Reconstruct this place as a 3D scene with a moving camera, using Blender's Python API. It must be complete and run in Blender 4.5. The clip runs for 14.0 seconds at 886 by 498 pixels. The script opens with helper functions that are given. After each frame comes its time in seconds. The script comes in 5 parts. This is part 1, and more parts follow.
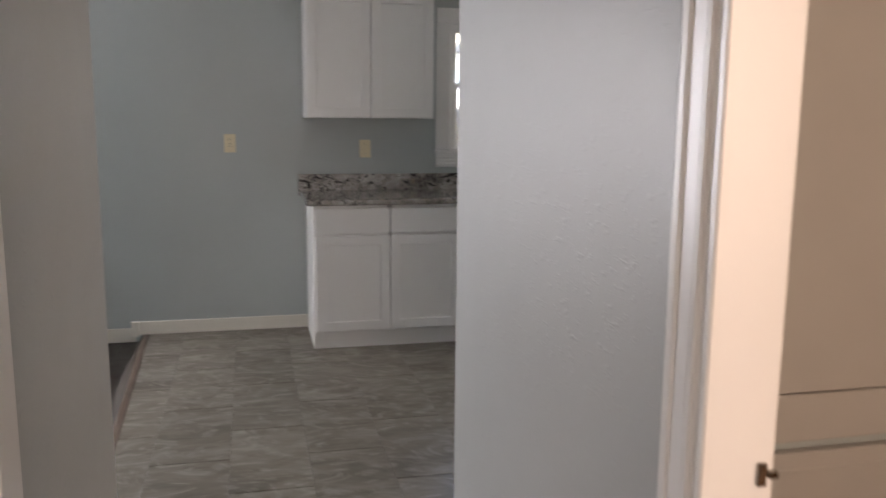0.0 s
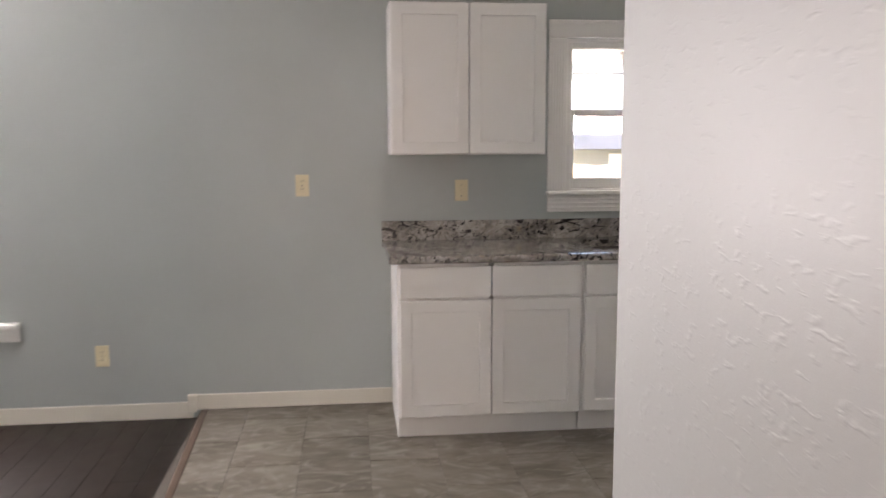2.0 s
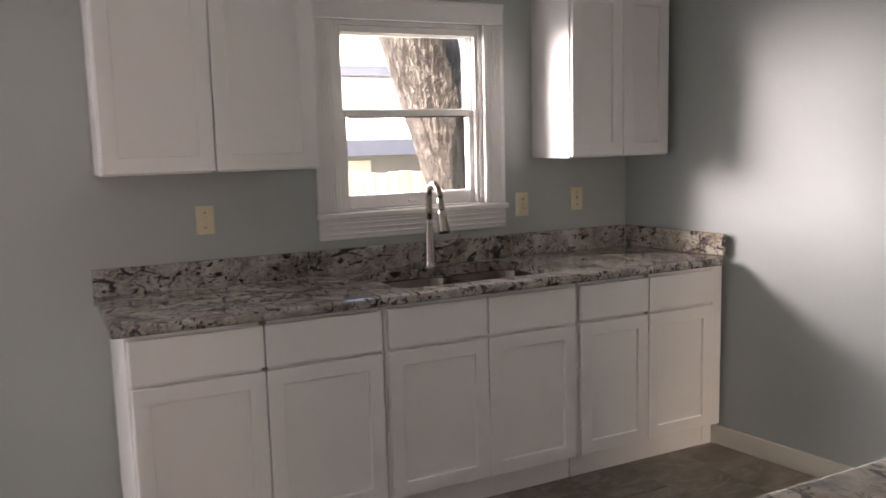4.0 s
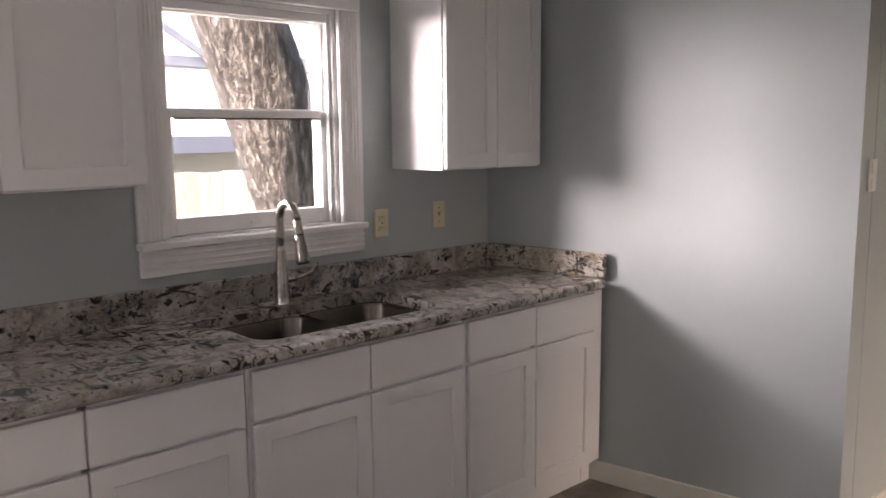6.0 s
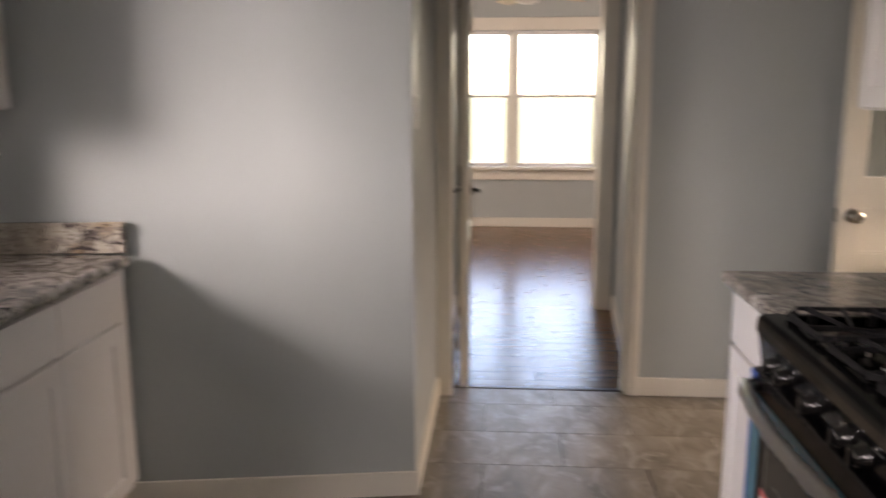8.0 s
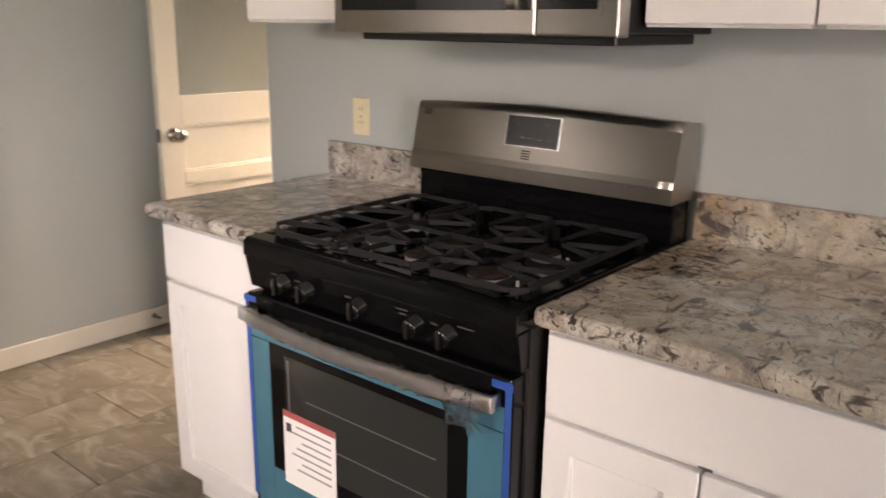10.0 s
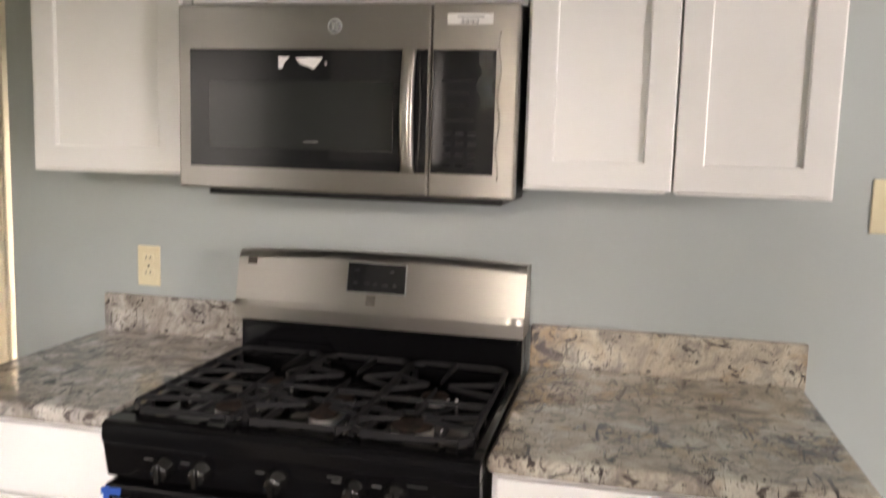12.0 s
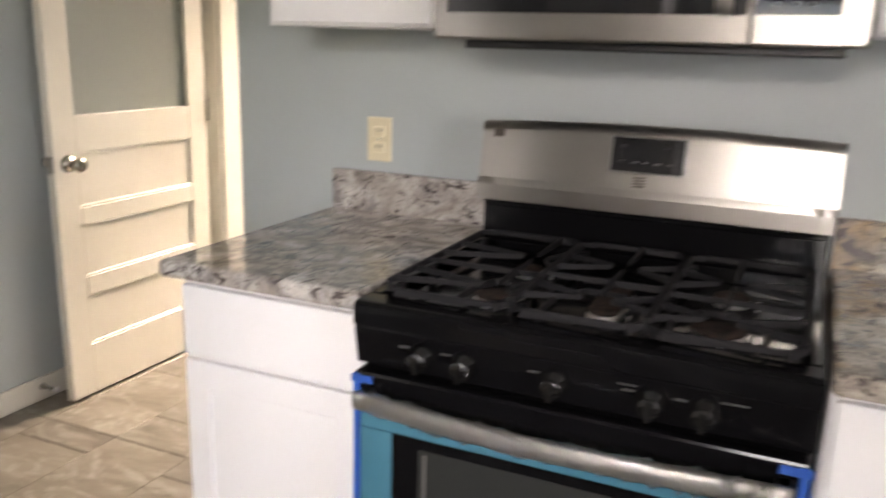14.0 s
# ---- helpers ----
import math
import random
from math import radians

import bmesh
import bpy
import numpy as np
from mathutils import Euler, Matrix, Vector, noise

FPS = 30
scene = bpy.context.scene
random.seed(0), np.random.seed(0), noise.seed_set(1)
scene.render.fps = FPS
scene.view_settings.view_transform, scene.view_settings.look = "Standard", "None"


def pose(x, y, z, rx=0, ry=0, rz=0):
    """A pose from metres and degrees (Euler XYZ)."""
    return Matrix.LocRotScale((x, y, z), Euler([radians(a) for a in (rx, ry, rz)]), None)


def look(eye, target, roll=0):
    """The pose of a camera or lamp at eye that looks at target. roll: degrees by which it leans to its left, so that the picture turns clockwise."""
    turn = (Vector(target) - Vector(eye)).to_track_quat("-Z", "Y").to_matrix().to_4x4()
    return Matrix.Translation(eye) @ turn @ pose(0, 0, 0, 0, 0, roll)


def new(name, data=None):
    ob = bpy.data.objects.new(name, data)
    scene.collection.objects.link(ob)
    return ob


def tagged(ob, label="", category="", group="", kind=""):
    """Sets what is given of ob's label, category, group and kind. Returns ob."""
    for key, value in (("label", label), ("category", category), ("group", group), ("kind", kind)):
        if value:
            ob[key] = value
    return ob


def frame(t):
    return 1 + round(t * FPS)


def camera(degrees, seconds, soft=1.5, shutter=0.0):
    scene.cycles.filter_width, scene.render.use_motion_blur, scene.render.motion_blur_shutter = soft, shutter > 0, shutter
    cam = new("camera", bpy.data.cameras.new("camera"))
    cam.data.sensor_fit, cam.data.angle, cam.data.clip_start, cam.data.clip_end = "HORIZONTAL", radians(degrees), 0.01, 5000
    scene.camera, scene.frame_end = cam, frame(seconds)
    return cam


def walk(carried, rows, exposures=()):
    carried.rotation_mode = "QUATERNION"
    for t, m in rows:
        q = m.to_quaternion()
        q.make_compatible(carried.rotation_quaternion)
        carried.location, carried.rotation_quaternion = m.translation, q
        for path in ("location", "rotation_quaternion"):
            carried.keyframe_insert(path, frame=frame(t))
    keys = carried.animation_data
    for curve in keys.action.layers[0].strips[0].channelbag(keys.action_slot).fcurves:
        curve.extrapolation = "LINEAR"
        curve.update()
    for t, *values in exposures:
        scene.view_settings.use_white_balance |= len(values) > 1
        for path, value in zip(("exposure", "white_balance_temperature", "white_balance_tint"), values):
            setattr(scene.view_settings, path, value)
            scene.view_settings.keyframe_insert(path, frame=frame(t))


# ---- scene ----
cam = camera(56.8, 14.0, 1.5, 0.5)
PATH = [
    (0, (0.593, 0.603, 1.396), (1.048, 2.524, 1.076), 0.5),
    (0.5, (0.695, 0.783, 1.443), (0.919, 2.745, 1.128), 0.3),
    (1, (0.784, 1.015, 1.46), (0.863, 2.987, 1.135), 0.8),
    (1.5, (0.778, 1.243, 1.461), (0.855, 3.217, 1.147), 0.6),
    (2, (0.732, 1.554, 1.468), (0.955, 3.523, 1.198), -0.2),
    (2.5, (0.717, 1.833, 1.464), (1.056, 3.788, 1.211), -0.3),
    (3, (0.736, 2.103, 1.467), (1.224, 4.027, 1.222), -0.3),
    (3.5, (0.744, 2.389, 1.474), (1.456, 4.24, 1.213), -0.9),
    (3.7, (0.732, 2.485, 1.474), (1.52, 4.304, 1.21), -1.2),
    (5.8, (0.727, 3.255, 1.535), (2.015, 4.761, 1.263), -0.7),
    (6, (0.729, 3.345, 1.532), (2.075, 4.796, 1.248), -0.5),
    (6.5, (0.816, 3.583, 1.505), (2.269, 4.924, 1.203), -0.1),
    (7, (0.887, 3.776, 1.483), (2.511, 4.897, 1.161), 0.0),
    (7.5, (0.938, 4.016, 1.458), (2.800, 4.660, 1.121), -0.1),
    (8, (0.979, 4.143, 1.433), (2.938, 4.285, 1.056), -0.1),
    (8.5, (1.126, 4.239, 1.406), (3.040, 3.853, 0.974), 0.3),
    (9, (1.232, 4.362, 1.387), (2.987, 3.521, 0.928), 1.1),
    (9.2, (1.262, 4.425, 1.379), (2.920, 3.408, 0.911), 1.1),
    (11.3, (1.777, 4.824, 1.404), (2.421, 2.999, 0.899), 1.2),
    (11.5, (1.834, 4.854, 1.414), (2.396, 2.988, 0.962), 1.4),
    (12, (1.942, 4.913, 1.467), (2.366, 2.974, 1.22), 1.7),
    (12.5, (1.999, 4.912, 1.486), (2.341, 2.946, 1.355), 1.7),
    (13, (2.054, 4.888, 1.46), (2.398, 2.927, 1.274), 1.8),
    (13.5, (2.103, 4.819, 1.413), (2.623, 2.922, 1.049), 1.7),
    (14, (2.225, 4.718, 1.354), (3.015, 2.947, 0.866), 1.6),
]
EXPOSURES = (
    (0.0, 5.13, 7000, 22), (0.6, 4.83, 7150, 24), (1.5, 5.38, 7500, 26), (2.0, 5.75, 7500, 26),
    (3.0, 5.55, 7500, 27), (3.5, 5.23, 7600, 28), (6.0, 5.1, 7400, 32), (6.5, 5.08, 7400, 32),
    (7.4, 4.58, 7850, 30), (8.0, 4.8, 7900, 31), (8.5, 4.86, 8100, 33), (9.0, 5.08, 8300, 33),
    (11.5, 5.80, 8500, 23), (12.5, 5.69, 7350, 23), (13.2, 5.93, 7300, 23), (14.0, 5.62, 7500, 24),
)
walk(cam, [(t, look(eye, target, roll)) for t, eye, target, roll in PATH], EXPOSURES)

# ---- light ----
world = bpy.data.worlds.new("sky")
scene.world = world
world.use_nodes = True
_nt = world.node_tree
_sky = _nt.nodes.new("ShaderNodeTexSky")
_sky.sky_type = "NISHITA"
_sky.sun_disc = False
_sky.sun_elevation = radians(39.1)
_sky.sun_rotation = radians(-97.4)
_nt.links.new(_sky.outputs["Color"], _nt.nodes["Background"].inputs["Color"])
_nt.nodes["Background"].inputs["Strength"].default_value = 0.075

SUN_FROM = Vector((-0.77, -0.10, 0.63))
sun = new("sun", bpy.data.lights.new("sun", "SUN"))
sun.data.energy, sun.data.angle, sun.data.color = 2.0, radians(0.6), (1.0, 0.93, 0.82)
sun.matrix_world = look((0, 0, 20), Vector((0, 0, 20)) - SUN_FROM)


def daylight_lamp(name, eye, target, wide, high, watts, colour, spread=180):
    """An area lamp that adds daylight at a window or beyond it."""
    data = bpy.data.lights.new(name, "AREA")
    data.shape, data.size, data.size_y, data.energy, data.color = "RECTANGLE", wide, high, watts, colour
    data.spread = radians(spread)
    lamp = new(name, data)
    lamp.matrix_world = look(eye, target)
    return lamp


daylight_lamp("dining_window_light", (-1.72, 6.04, 1.28), (-0.9, 3.0, 1.0), 0.9, 1.45, 4.0, (0.88, 0.94, 1.0))
# Lamps floating unseen in the yard, added to push light through the sink window.
daylight_lamp("west_sky_light", (-1.4, 8.75, 2.6), (2.3, 6.1, 1.6), 2.3, 2.0, 54, (0.93, 0.97, 1.0))
daylight_lamp("north_sky_light", (1.3, 11.0, 3.4), (2.3, 6.1, 1.6), 2.6, 2.5, 27, (0.95, 0.98, 1.0))
# Assumed windows, never in view: lamps added to light these rooms.
daylight_lamp("bedroom_window_light", (2.4, -1.24, 1.4), (2.2, 1.5, 1.1), 1.0, 1.3, 1.9, (1.0, 0.78, 0.60))
daylight_lamp("passage_window_light", (0.72, -1.24, 1.4), (0.75, 2.0, 1.2), 0.6, 1.2, 0.55, (1.0, 0.86, 0.76))
daylight_lamp("porch_window_light", (4.2, 0.33, 1.65), (4.25, 2.0, 0.25), 0.7, 1.0, 1.35, (1.0, 0.92, 0.78), 75)
daylight_lamp("far_north_light", (8.2, 6.44, 1.35), (8.2, 3.5, 0.8), 1.4, 1.4, 1.9, (1.0, 0.95, 0.88))
daylight_lamp("far_south_light", (8.2, 1.16, 1.35), (8.2, 4.0, 0.8), 1.4, 1.4, 1.9, (1.0, 0.95, 0.88))

# ---- materials ----


class Mat:
    """A principled material with a few short ways to wire it."""

    def __init__(self, name, colour=(0.5, 0.5, 0.5), rough=0.5, metal=0.0, **more):
        self.m = bpy.data.materials.new(name)
        self.m.use_nodes = True
        self.t = self.m.node_tree
        self.b = self.t.nodes["Principled BSDF"]
        self.put("Base Color", (*colour, 1.0))
        self.put("Roughness", rough)
        self.put("Metallic", metal)
        for key, value in more.items():
            self.put(key.replace("_", " "), value)
        self.co = self.t.nodes.new("ShaderNodeTexCoord").outputs["Object"]

    def put(self, socket, value):
        self.b.inputs[socket].default_value = value
        return self

    def wire(self, out, socket):
        self.t.links.new(out, self.b.inputs[socket])
        return self

    def scaled(self, x, y, z, turn=0.0, shuffle=False):
        n = self.t.nodes.new("ShaderNodeMapping")
        n.inputs["Scale"].default_value = (x, y, z)
        n.inputs["Rotation"].default_value = (0, 0, radians(turn))
        self.t.links.new(self.co, n.inputs["Vector"])
        if shuffle:
            info = self.t.nodes.new("ShaderNodeObjectInfo")
            v = self.t.nodes.new("ShaderNodeVectorMath")
            v.operation = "SCALE"
            v.inputs[0].default_value = (37.0, 53.0, 19.0)
            self.t.links.new(info.outputs["Random"], v.inputs["Scale"])
            self.t.links.new(v.outputs[0], n.inputs["Location"])
        return n.outputs["Vector"]

    def rand(self):
        return self.t.nodes.new("ShaderNodeObjectInfo").outputs["Random"]

    def noise(self, scale, detail=4.0, rough=0.55, warp=0.0, at=None):
        n = self.t.nodes.new("ShaderNodeTexNoise")
        n.inputs["Scale"].default_value, n.inputs["Detail"].default_value = scale, detail
        n.inputs["Roughness"].default_value, n.inputs["Distortion"].default_value = rough, warp
        self.t.links.new(at or self.co, n.inputs["Vector"])
        return n.outputs["Fac"]

    def cells(self, scale, feature="F1", at=None, out="Distance", jitter=1.0):
        n = self.t.nodes.new("ShaderNodeTexVoronoi")
        n.feature = feature
        n.inputs["Scale"].default_value, n.inputs["Randomness"].default_value = scale, jitter
        self.t.links.new(at or self.co, n.inputs["Vector"])
        return n.outputs[out]

    def ramp(self, fac, *stops):
        n = self.t.nodes.new("ShaderNodeValToRGB")
        e = n.color_ramp.elements
        while len(e) < len(stops):
            e.new(0.5)
        for item, (at, colour) in zip(e, stops):
            item.position = at
            item.color = (*colour, 1.0) if isinstance(colour, tuple) else (colour, colour, colour, 1.0)
        self.t.links.new(fac, n.inputs["Fac"])
        return n.outputs["Color"]

    def mix(self, fac, a, b, blend="MIX"):
        n = self.t.nodes.new("ShaderNodeMix")
        n.data_type, n.blend_type = "RGBA", blend
        for socket, value in ((n.inputs[0], fac), (n.inputs[6], a), (n.inputs[7], b)):
            if isinstance(value, bpy.types.NodeSocket):
                self.t.links.new(value, socket)
            elif isinstance(value, tuple):
                socket.default_value = (*value, 1.0)
            else:
                socket.default_value = value
        return n.outputs[2]

    def bump(self, height, strength, distance=0.01, below=None):
        n = self.t.nodes.new("ShaderNodeBump")
        n.inputs["Strength"].default_value, n.inputs["Distance"].default_value = strength, distance
        self.t.links.new(height, n.inputs["Height"])
        if below is not None:
            self.t.links.new(below, n.inputs["Normal"])
        self.t.links.new(n.outputs["Normal"], self.b.inputs["Normal"])
        return n.outputs["Normal"]


def painted(name, colour, rough=0.5, var=0.06, bump=0.12, grain=90.0, knock=0.0, sheen=0.04):
    """Wall or trim paint: faint clouds, roller stipple, and where asked a knocked-down texture."""
    k = Mat(name, colour, rough)
    dark = tuple(c * (1 - var) for c in colour)
    light = tuple(min(1.0, c * (1 + var)) for c in colour)
    k.wire(k.ramp(k.noise(1.7, 5), (0.3, dark), (0.7, light)), "Base Color")
    k.wire(k.ramp(k.noise(6.0, 3), (0.3, max(0.0, rough - sheen)), (0.7, min(1.0, rough + sheen))), "Roughness")
    n = k.bump(k.noise(grain, 3), bump, 0.002)
    if knock:
        k.bump(k.ramp(k.noise(1.0, 2, 0.5, 0.5, k.scaled(70, 38, 85)), (0.58, 0.0), (0.72, 1.0)), knock, 0.003, n)
    return k.m


M_WALL = painted("grey_blue_paint", (0.415, 0.455, 0.447), 0.38, 0.03, 0.10, 120)
# Same paint as M_WALL, textured; its colour is raised to carry the passage light.
M_WALL_ROUGH = painted("grey_textured_paint_lit", (0.47, 0.484, 0.472), 0.46, 0.02, 0.10, 110, 0.16)
M_CEIL = painted("ceiling_paint", (0.78, 0.78, 0.76), 0.8, 0.03, 0.25, 60)
M_TRIM = painted("cream_trim_paint", (0.74, 0.71, 0.63), 0.35, 0.03, 0.06, 50)
M_WHITE = painted("white_trim_paint", (0.80, 0.79, 0.77), 0.35, 0.03, 0.06, 50)
M_CAB = painted("white_cabinet_lacquer", (0.83, 0.825, 0.81), 0.30, 0.010, 0.015, 160, 0.0, 0.010)
M_DOOR = painted("cream_door_paint", (0.78, 0.745, 0.66), 0.35, 0.03, 0.06, 50)
M_TAN = painted("tan_board_paint", (0.45, 0.43, 0.40), 0.5, 0.04, 0.06, 50)
M_IVORY = Mat("ivory_plastic", (0.72, 0.64, 0.44), 0.35).m
M_WHITEPLASTIC = Mat("white_plastic", (0.78, 0.77, 0.74), 0.35).m
M_SLOT = Mat("dark_slot", (0.05, 0.04, 0.03), 0.6).m
M_BLACKPLASTIC = Mat("black_plastic", (0.009, 0.009, 0.0095), 0.34, 0.0, Specular_IOR_Level=0.35).m


def brushed(name, colour, rough, along):
    k = Mat(name, colour, rough, 1.0)
    k.wire(k.ramp(k.noise(2.2, 4), (0.3, rough - 0.012), (0.7, rough + 0.012)), "Roughness")
    k.wire(k.ramp(k.noise(1.0, 2, 0.5, 0.0, k.scaled(*along)), (0.3, tuple(c * 0.94 for c in colour)), (0.7, colour)), "Base Color")
    # the brush lines run level, so highlights smear upright
    up = k.t.nodes.new("ShaderNodeCombineXYZ")
    up.inputs["Z"].default_value = 1.0
    k.wire(up.outputs[0], "Tangent")
    k.put("Anisotropic", 0.72)
    return k.m


M_STEEL = brushed("brushed_stainless_steel", (0.43, 0.405, 0.372), 0.30, (10, 1500, 2200))
M_SINK = brushed("sink_steel", (0.20, 0.18, 0.155), 0.24, (300, 8, 40))
M_NICKEL = Mat("brushed_nickel", (0.36, 0.335, 0.30), 0.19, 1.0).m
M_CHROME = Mat("chrome", (0.78, 0.78, 0.78), 0.08, 1.0).m
M_ALU = Mat("cast_aluminium_burner", (0.80, 0.79, 0.77), 0.42, 1.0).m
M_ENAMEL = Mat("black_enamel", (0.004, 0.004, 0.0045), 0.10, 0.0, Specular_IOR_Level=0.15).m
M_KNOB = Mat("glossy_black_knob", (0.006, 0.006, 0.006), 0.10, 0.0, Specular_IOR_Level=0.45).m
M_DARKGLASS = Mat("dark_oven_glass", (0.012, 0.012, 0.013), 0.05, 0.0).m
M_SMOKE = Mat("smoked_glass", (0.024, 0.026, 0.025), 0.08, 0.0).m
_k = Mat("cast_iron", (0.013, 0.013, 0.014), 0.6, 0.0, Specular_IOR_Level=0.12)
_k.bump(_k.noise(300, 2), 0.25, 0.001)
M_IRON = _k.m
_k = Mat("rusty_burner_cap", (0.10, 0.06, 0.045), 0.8, 0.0, Specular_IOR_Level=0.1)
_k.wire(_k.ramp(_k.noise(60, 4), (0.35, (0.014, 0.012, 0.011)), (0.7, (0.048, 0.032, 0.025))), "Base Color")
M_CAP = _k.m
_k = Mat("blue_film", (0.05, 0.20, 0.27), 0.22)
_k.wire(_k.ramp(_k.noise(7, 3), (0.3, (0.035, 0.135, 0.19)), (0.7, (0.046, 0.165, 0.22))), "Base Color")
_k.bump(_k.noise(14, 3, 0.5, 1.0), 0.15, 0.004)
M_FILM = _k.m
M_TAPE = Mat("blue_tape", (0.012, 0.075, 0.33), 0.45).m
M_WRAP = Mat("milky_plastic_wrap", (0.95, 0.95, 0.95), 0.06, 0.0, Transmission_Weight=0.96, IOR=1.28)
M_WRAP.bump(M_WRAP.noise(70, 4, 0.6, 1.5), 0.9, 0.008)
M_WRAP = M_WRAP.m
M_CLEAR = Mat("wrinkled_clear_plastic", (0.96, 0.96, 0.96), 0.05, 0.0, Transmission_Weight=1.0, IOR=1.28)
M_CLEAR.bump(M_CLEAR.noise(70, 4, 0.6, 1.5), 0.9, 0.008)
M_CLEAR = M_CLEAR.m
M_PAPER = Mat("white_paper", (0.80, 0.79, 0.77), 0.6).m
M_RED = Mat("red_print", (0.42, 0.085, 0.085), 0.55).m
M_INK = Mat("black_print", (0.03, 0.03, 0.035), 0.55).m
M_GREYPRINT = Mat("grey_print", (0.28, 0.28, 0.28), 0.5).m
M_GREEN = Mat("clock_legend", (0.05, 0.053, 0.053), 0.2).m
M_RACK = Mat("dim_oven_rack", (0.085, 0.083, 0.078), 0.4).m
M_FAINT = Mat("faint_legend", (0.022, 0.022, 0.023), 0.05).m


def clear_glass(name, tint=(0.96, 0.98, 0.97)):
    m = bpy.data.materials.new(name)
    m.use_nodes = True
    t = m.node_tree
    t.nodes.clear()
    out, mixer = t.nodes.new("ShaderNodeOutputMaterial"), t.nodes.new("ShaderNodeMixShader")
    clear, gloss, fres = t.nodes.new("ShaderNodeBsdfTransparent"), t.nodes.new("ShaderNodeBsdfGlossy"), t.nodes.new("ShaderNodeFresnel")
    clear.inputs["Color"].default_value = (*tint, 1)
    gloss.inputs["Roughness"].default_value = 0.02
    fres.inputs["IOR"].default_value = 1.45
    t.links.new(fres.outputs[0], mixer.inputs[0])
    t.links.new(clear.outputs[0], mixer.inputs[1])
    t.links.new(gloss.outputs[0], mixer.inputs[2])
    t.links.new(mixer.outputs[0], out.inputs[0])
    return m


M_GLASS = clear_glass("window_glass")
M_DOORGLASS = Mat("obscure_door_glass", (0.42, 0.46, 0.42), 0.45, 0.0, Transmission_Weight=0.45).m


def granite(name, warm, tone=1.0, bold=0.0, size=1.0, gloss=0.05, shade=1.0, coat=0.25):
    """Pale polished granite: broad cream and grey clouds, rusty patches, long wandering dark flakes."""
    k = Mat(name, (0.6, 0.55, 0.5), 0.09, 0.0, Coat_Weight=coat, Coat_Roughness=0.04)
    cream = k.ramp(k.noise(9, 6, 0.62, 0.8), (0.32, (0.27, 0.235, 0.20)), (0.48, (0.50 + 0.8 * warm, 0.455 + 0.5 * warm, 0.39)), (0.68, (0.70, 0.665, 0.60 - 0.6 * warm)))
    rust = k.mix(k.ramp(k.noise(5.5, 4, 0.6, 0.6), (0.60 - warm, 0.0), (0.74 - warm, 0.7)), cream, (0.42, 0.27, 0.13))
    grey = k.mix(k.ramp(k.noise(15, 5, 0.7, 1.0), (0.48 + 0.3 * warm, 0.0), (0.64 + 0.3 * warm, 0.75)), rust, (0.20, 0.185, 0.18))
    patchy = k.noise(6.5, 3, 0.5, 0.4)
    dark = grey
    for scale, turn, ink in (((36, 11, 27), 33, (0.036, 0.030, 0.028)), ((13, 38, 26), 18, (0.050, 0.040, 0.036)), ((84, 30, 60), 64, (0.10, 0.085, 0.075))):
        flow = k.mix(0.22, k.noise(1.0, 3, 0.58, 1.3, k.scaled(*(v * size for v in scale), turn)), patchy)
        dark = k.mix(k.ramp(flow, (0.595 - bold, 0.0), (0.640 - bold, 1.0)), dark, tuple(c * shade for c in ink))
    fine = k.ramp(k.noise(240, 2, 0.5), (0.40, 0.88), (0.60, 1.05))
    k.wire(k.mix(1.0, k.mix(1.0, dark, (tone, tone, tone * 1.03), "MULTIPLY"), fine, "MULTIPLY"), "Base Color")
    k.wire(k.ramp(k.noise(40, 3), (0.3, gloss - 0.02), (0.7, gloss + 0.02)), "Roughness")
    return k.m


M_GRANITE = granite("speckled_granite", 0.0, 0.84, 0.026, 0.9, 0.06, 1.8)
# Sink run: darker tone stands in for backlit shade; bolder flakes are the stone's own.
M_GRANITE_DARK = granite("speckled_granite_backlit", -0.01, 0.78, 0.034, 0.72, 0.11, 0.8)
M_GRANITE_WARM = granite("speckled_granite_rusty", 0.07, 0.84, 0.024, 0.9, 0.06, 1.8)
M_GRANITE_EDGE = granite("speckled_granite_honed", 0.09, 0.86, 0.020, 0.9, 0.30, 1.8, 0.0)

# stone-look floor tile: soft grey-brown clouds with pale feathered swirls
_k = Mat("slate_look_tile", (0.2, 0.18, 0.16), 0.32)
_s = _k.scaled(1.0, 1.9, 1.0, 25, True)
_base = _k.ramp(_k.noise(3.2, 3, 0.5, 1.0, _s), (0.30, (0.112, 0.095, 0.074)), (0.5, (0.172, 0.151, 0.122)), (0.72, (0.245, 0.220, 0.185)))
_swirl = _k.ramp(_k.noise(3.4, 5, 0.58, 3.4, _s), (0.50, 0.0), (0.68, 0.75))
_col = _k.mix(_swirl, _base, (0.32, 0.297, 0.262))
_k.wire(_k.mix(1.0, _col, _k.ramp(_k.rand(), (0.0, 0.90), (1.0, 1.08)), "MULTIPLY"), "Base Color")
_k.wire(_k.ramp(_k.noise(9.0, 4, 0.6, 1.5, _s), (0.3, 0.29), (0.7, 0.43)), "Roughness")
_k.bump(_k.noise(4.5, 3, 0.5, 2.6, _s), 0.25, 0.008)
M_TILE = _k.m
M_GROUT = Mat("dark_grout", (0.075, 0.064, 0.052), 0.8).m


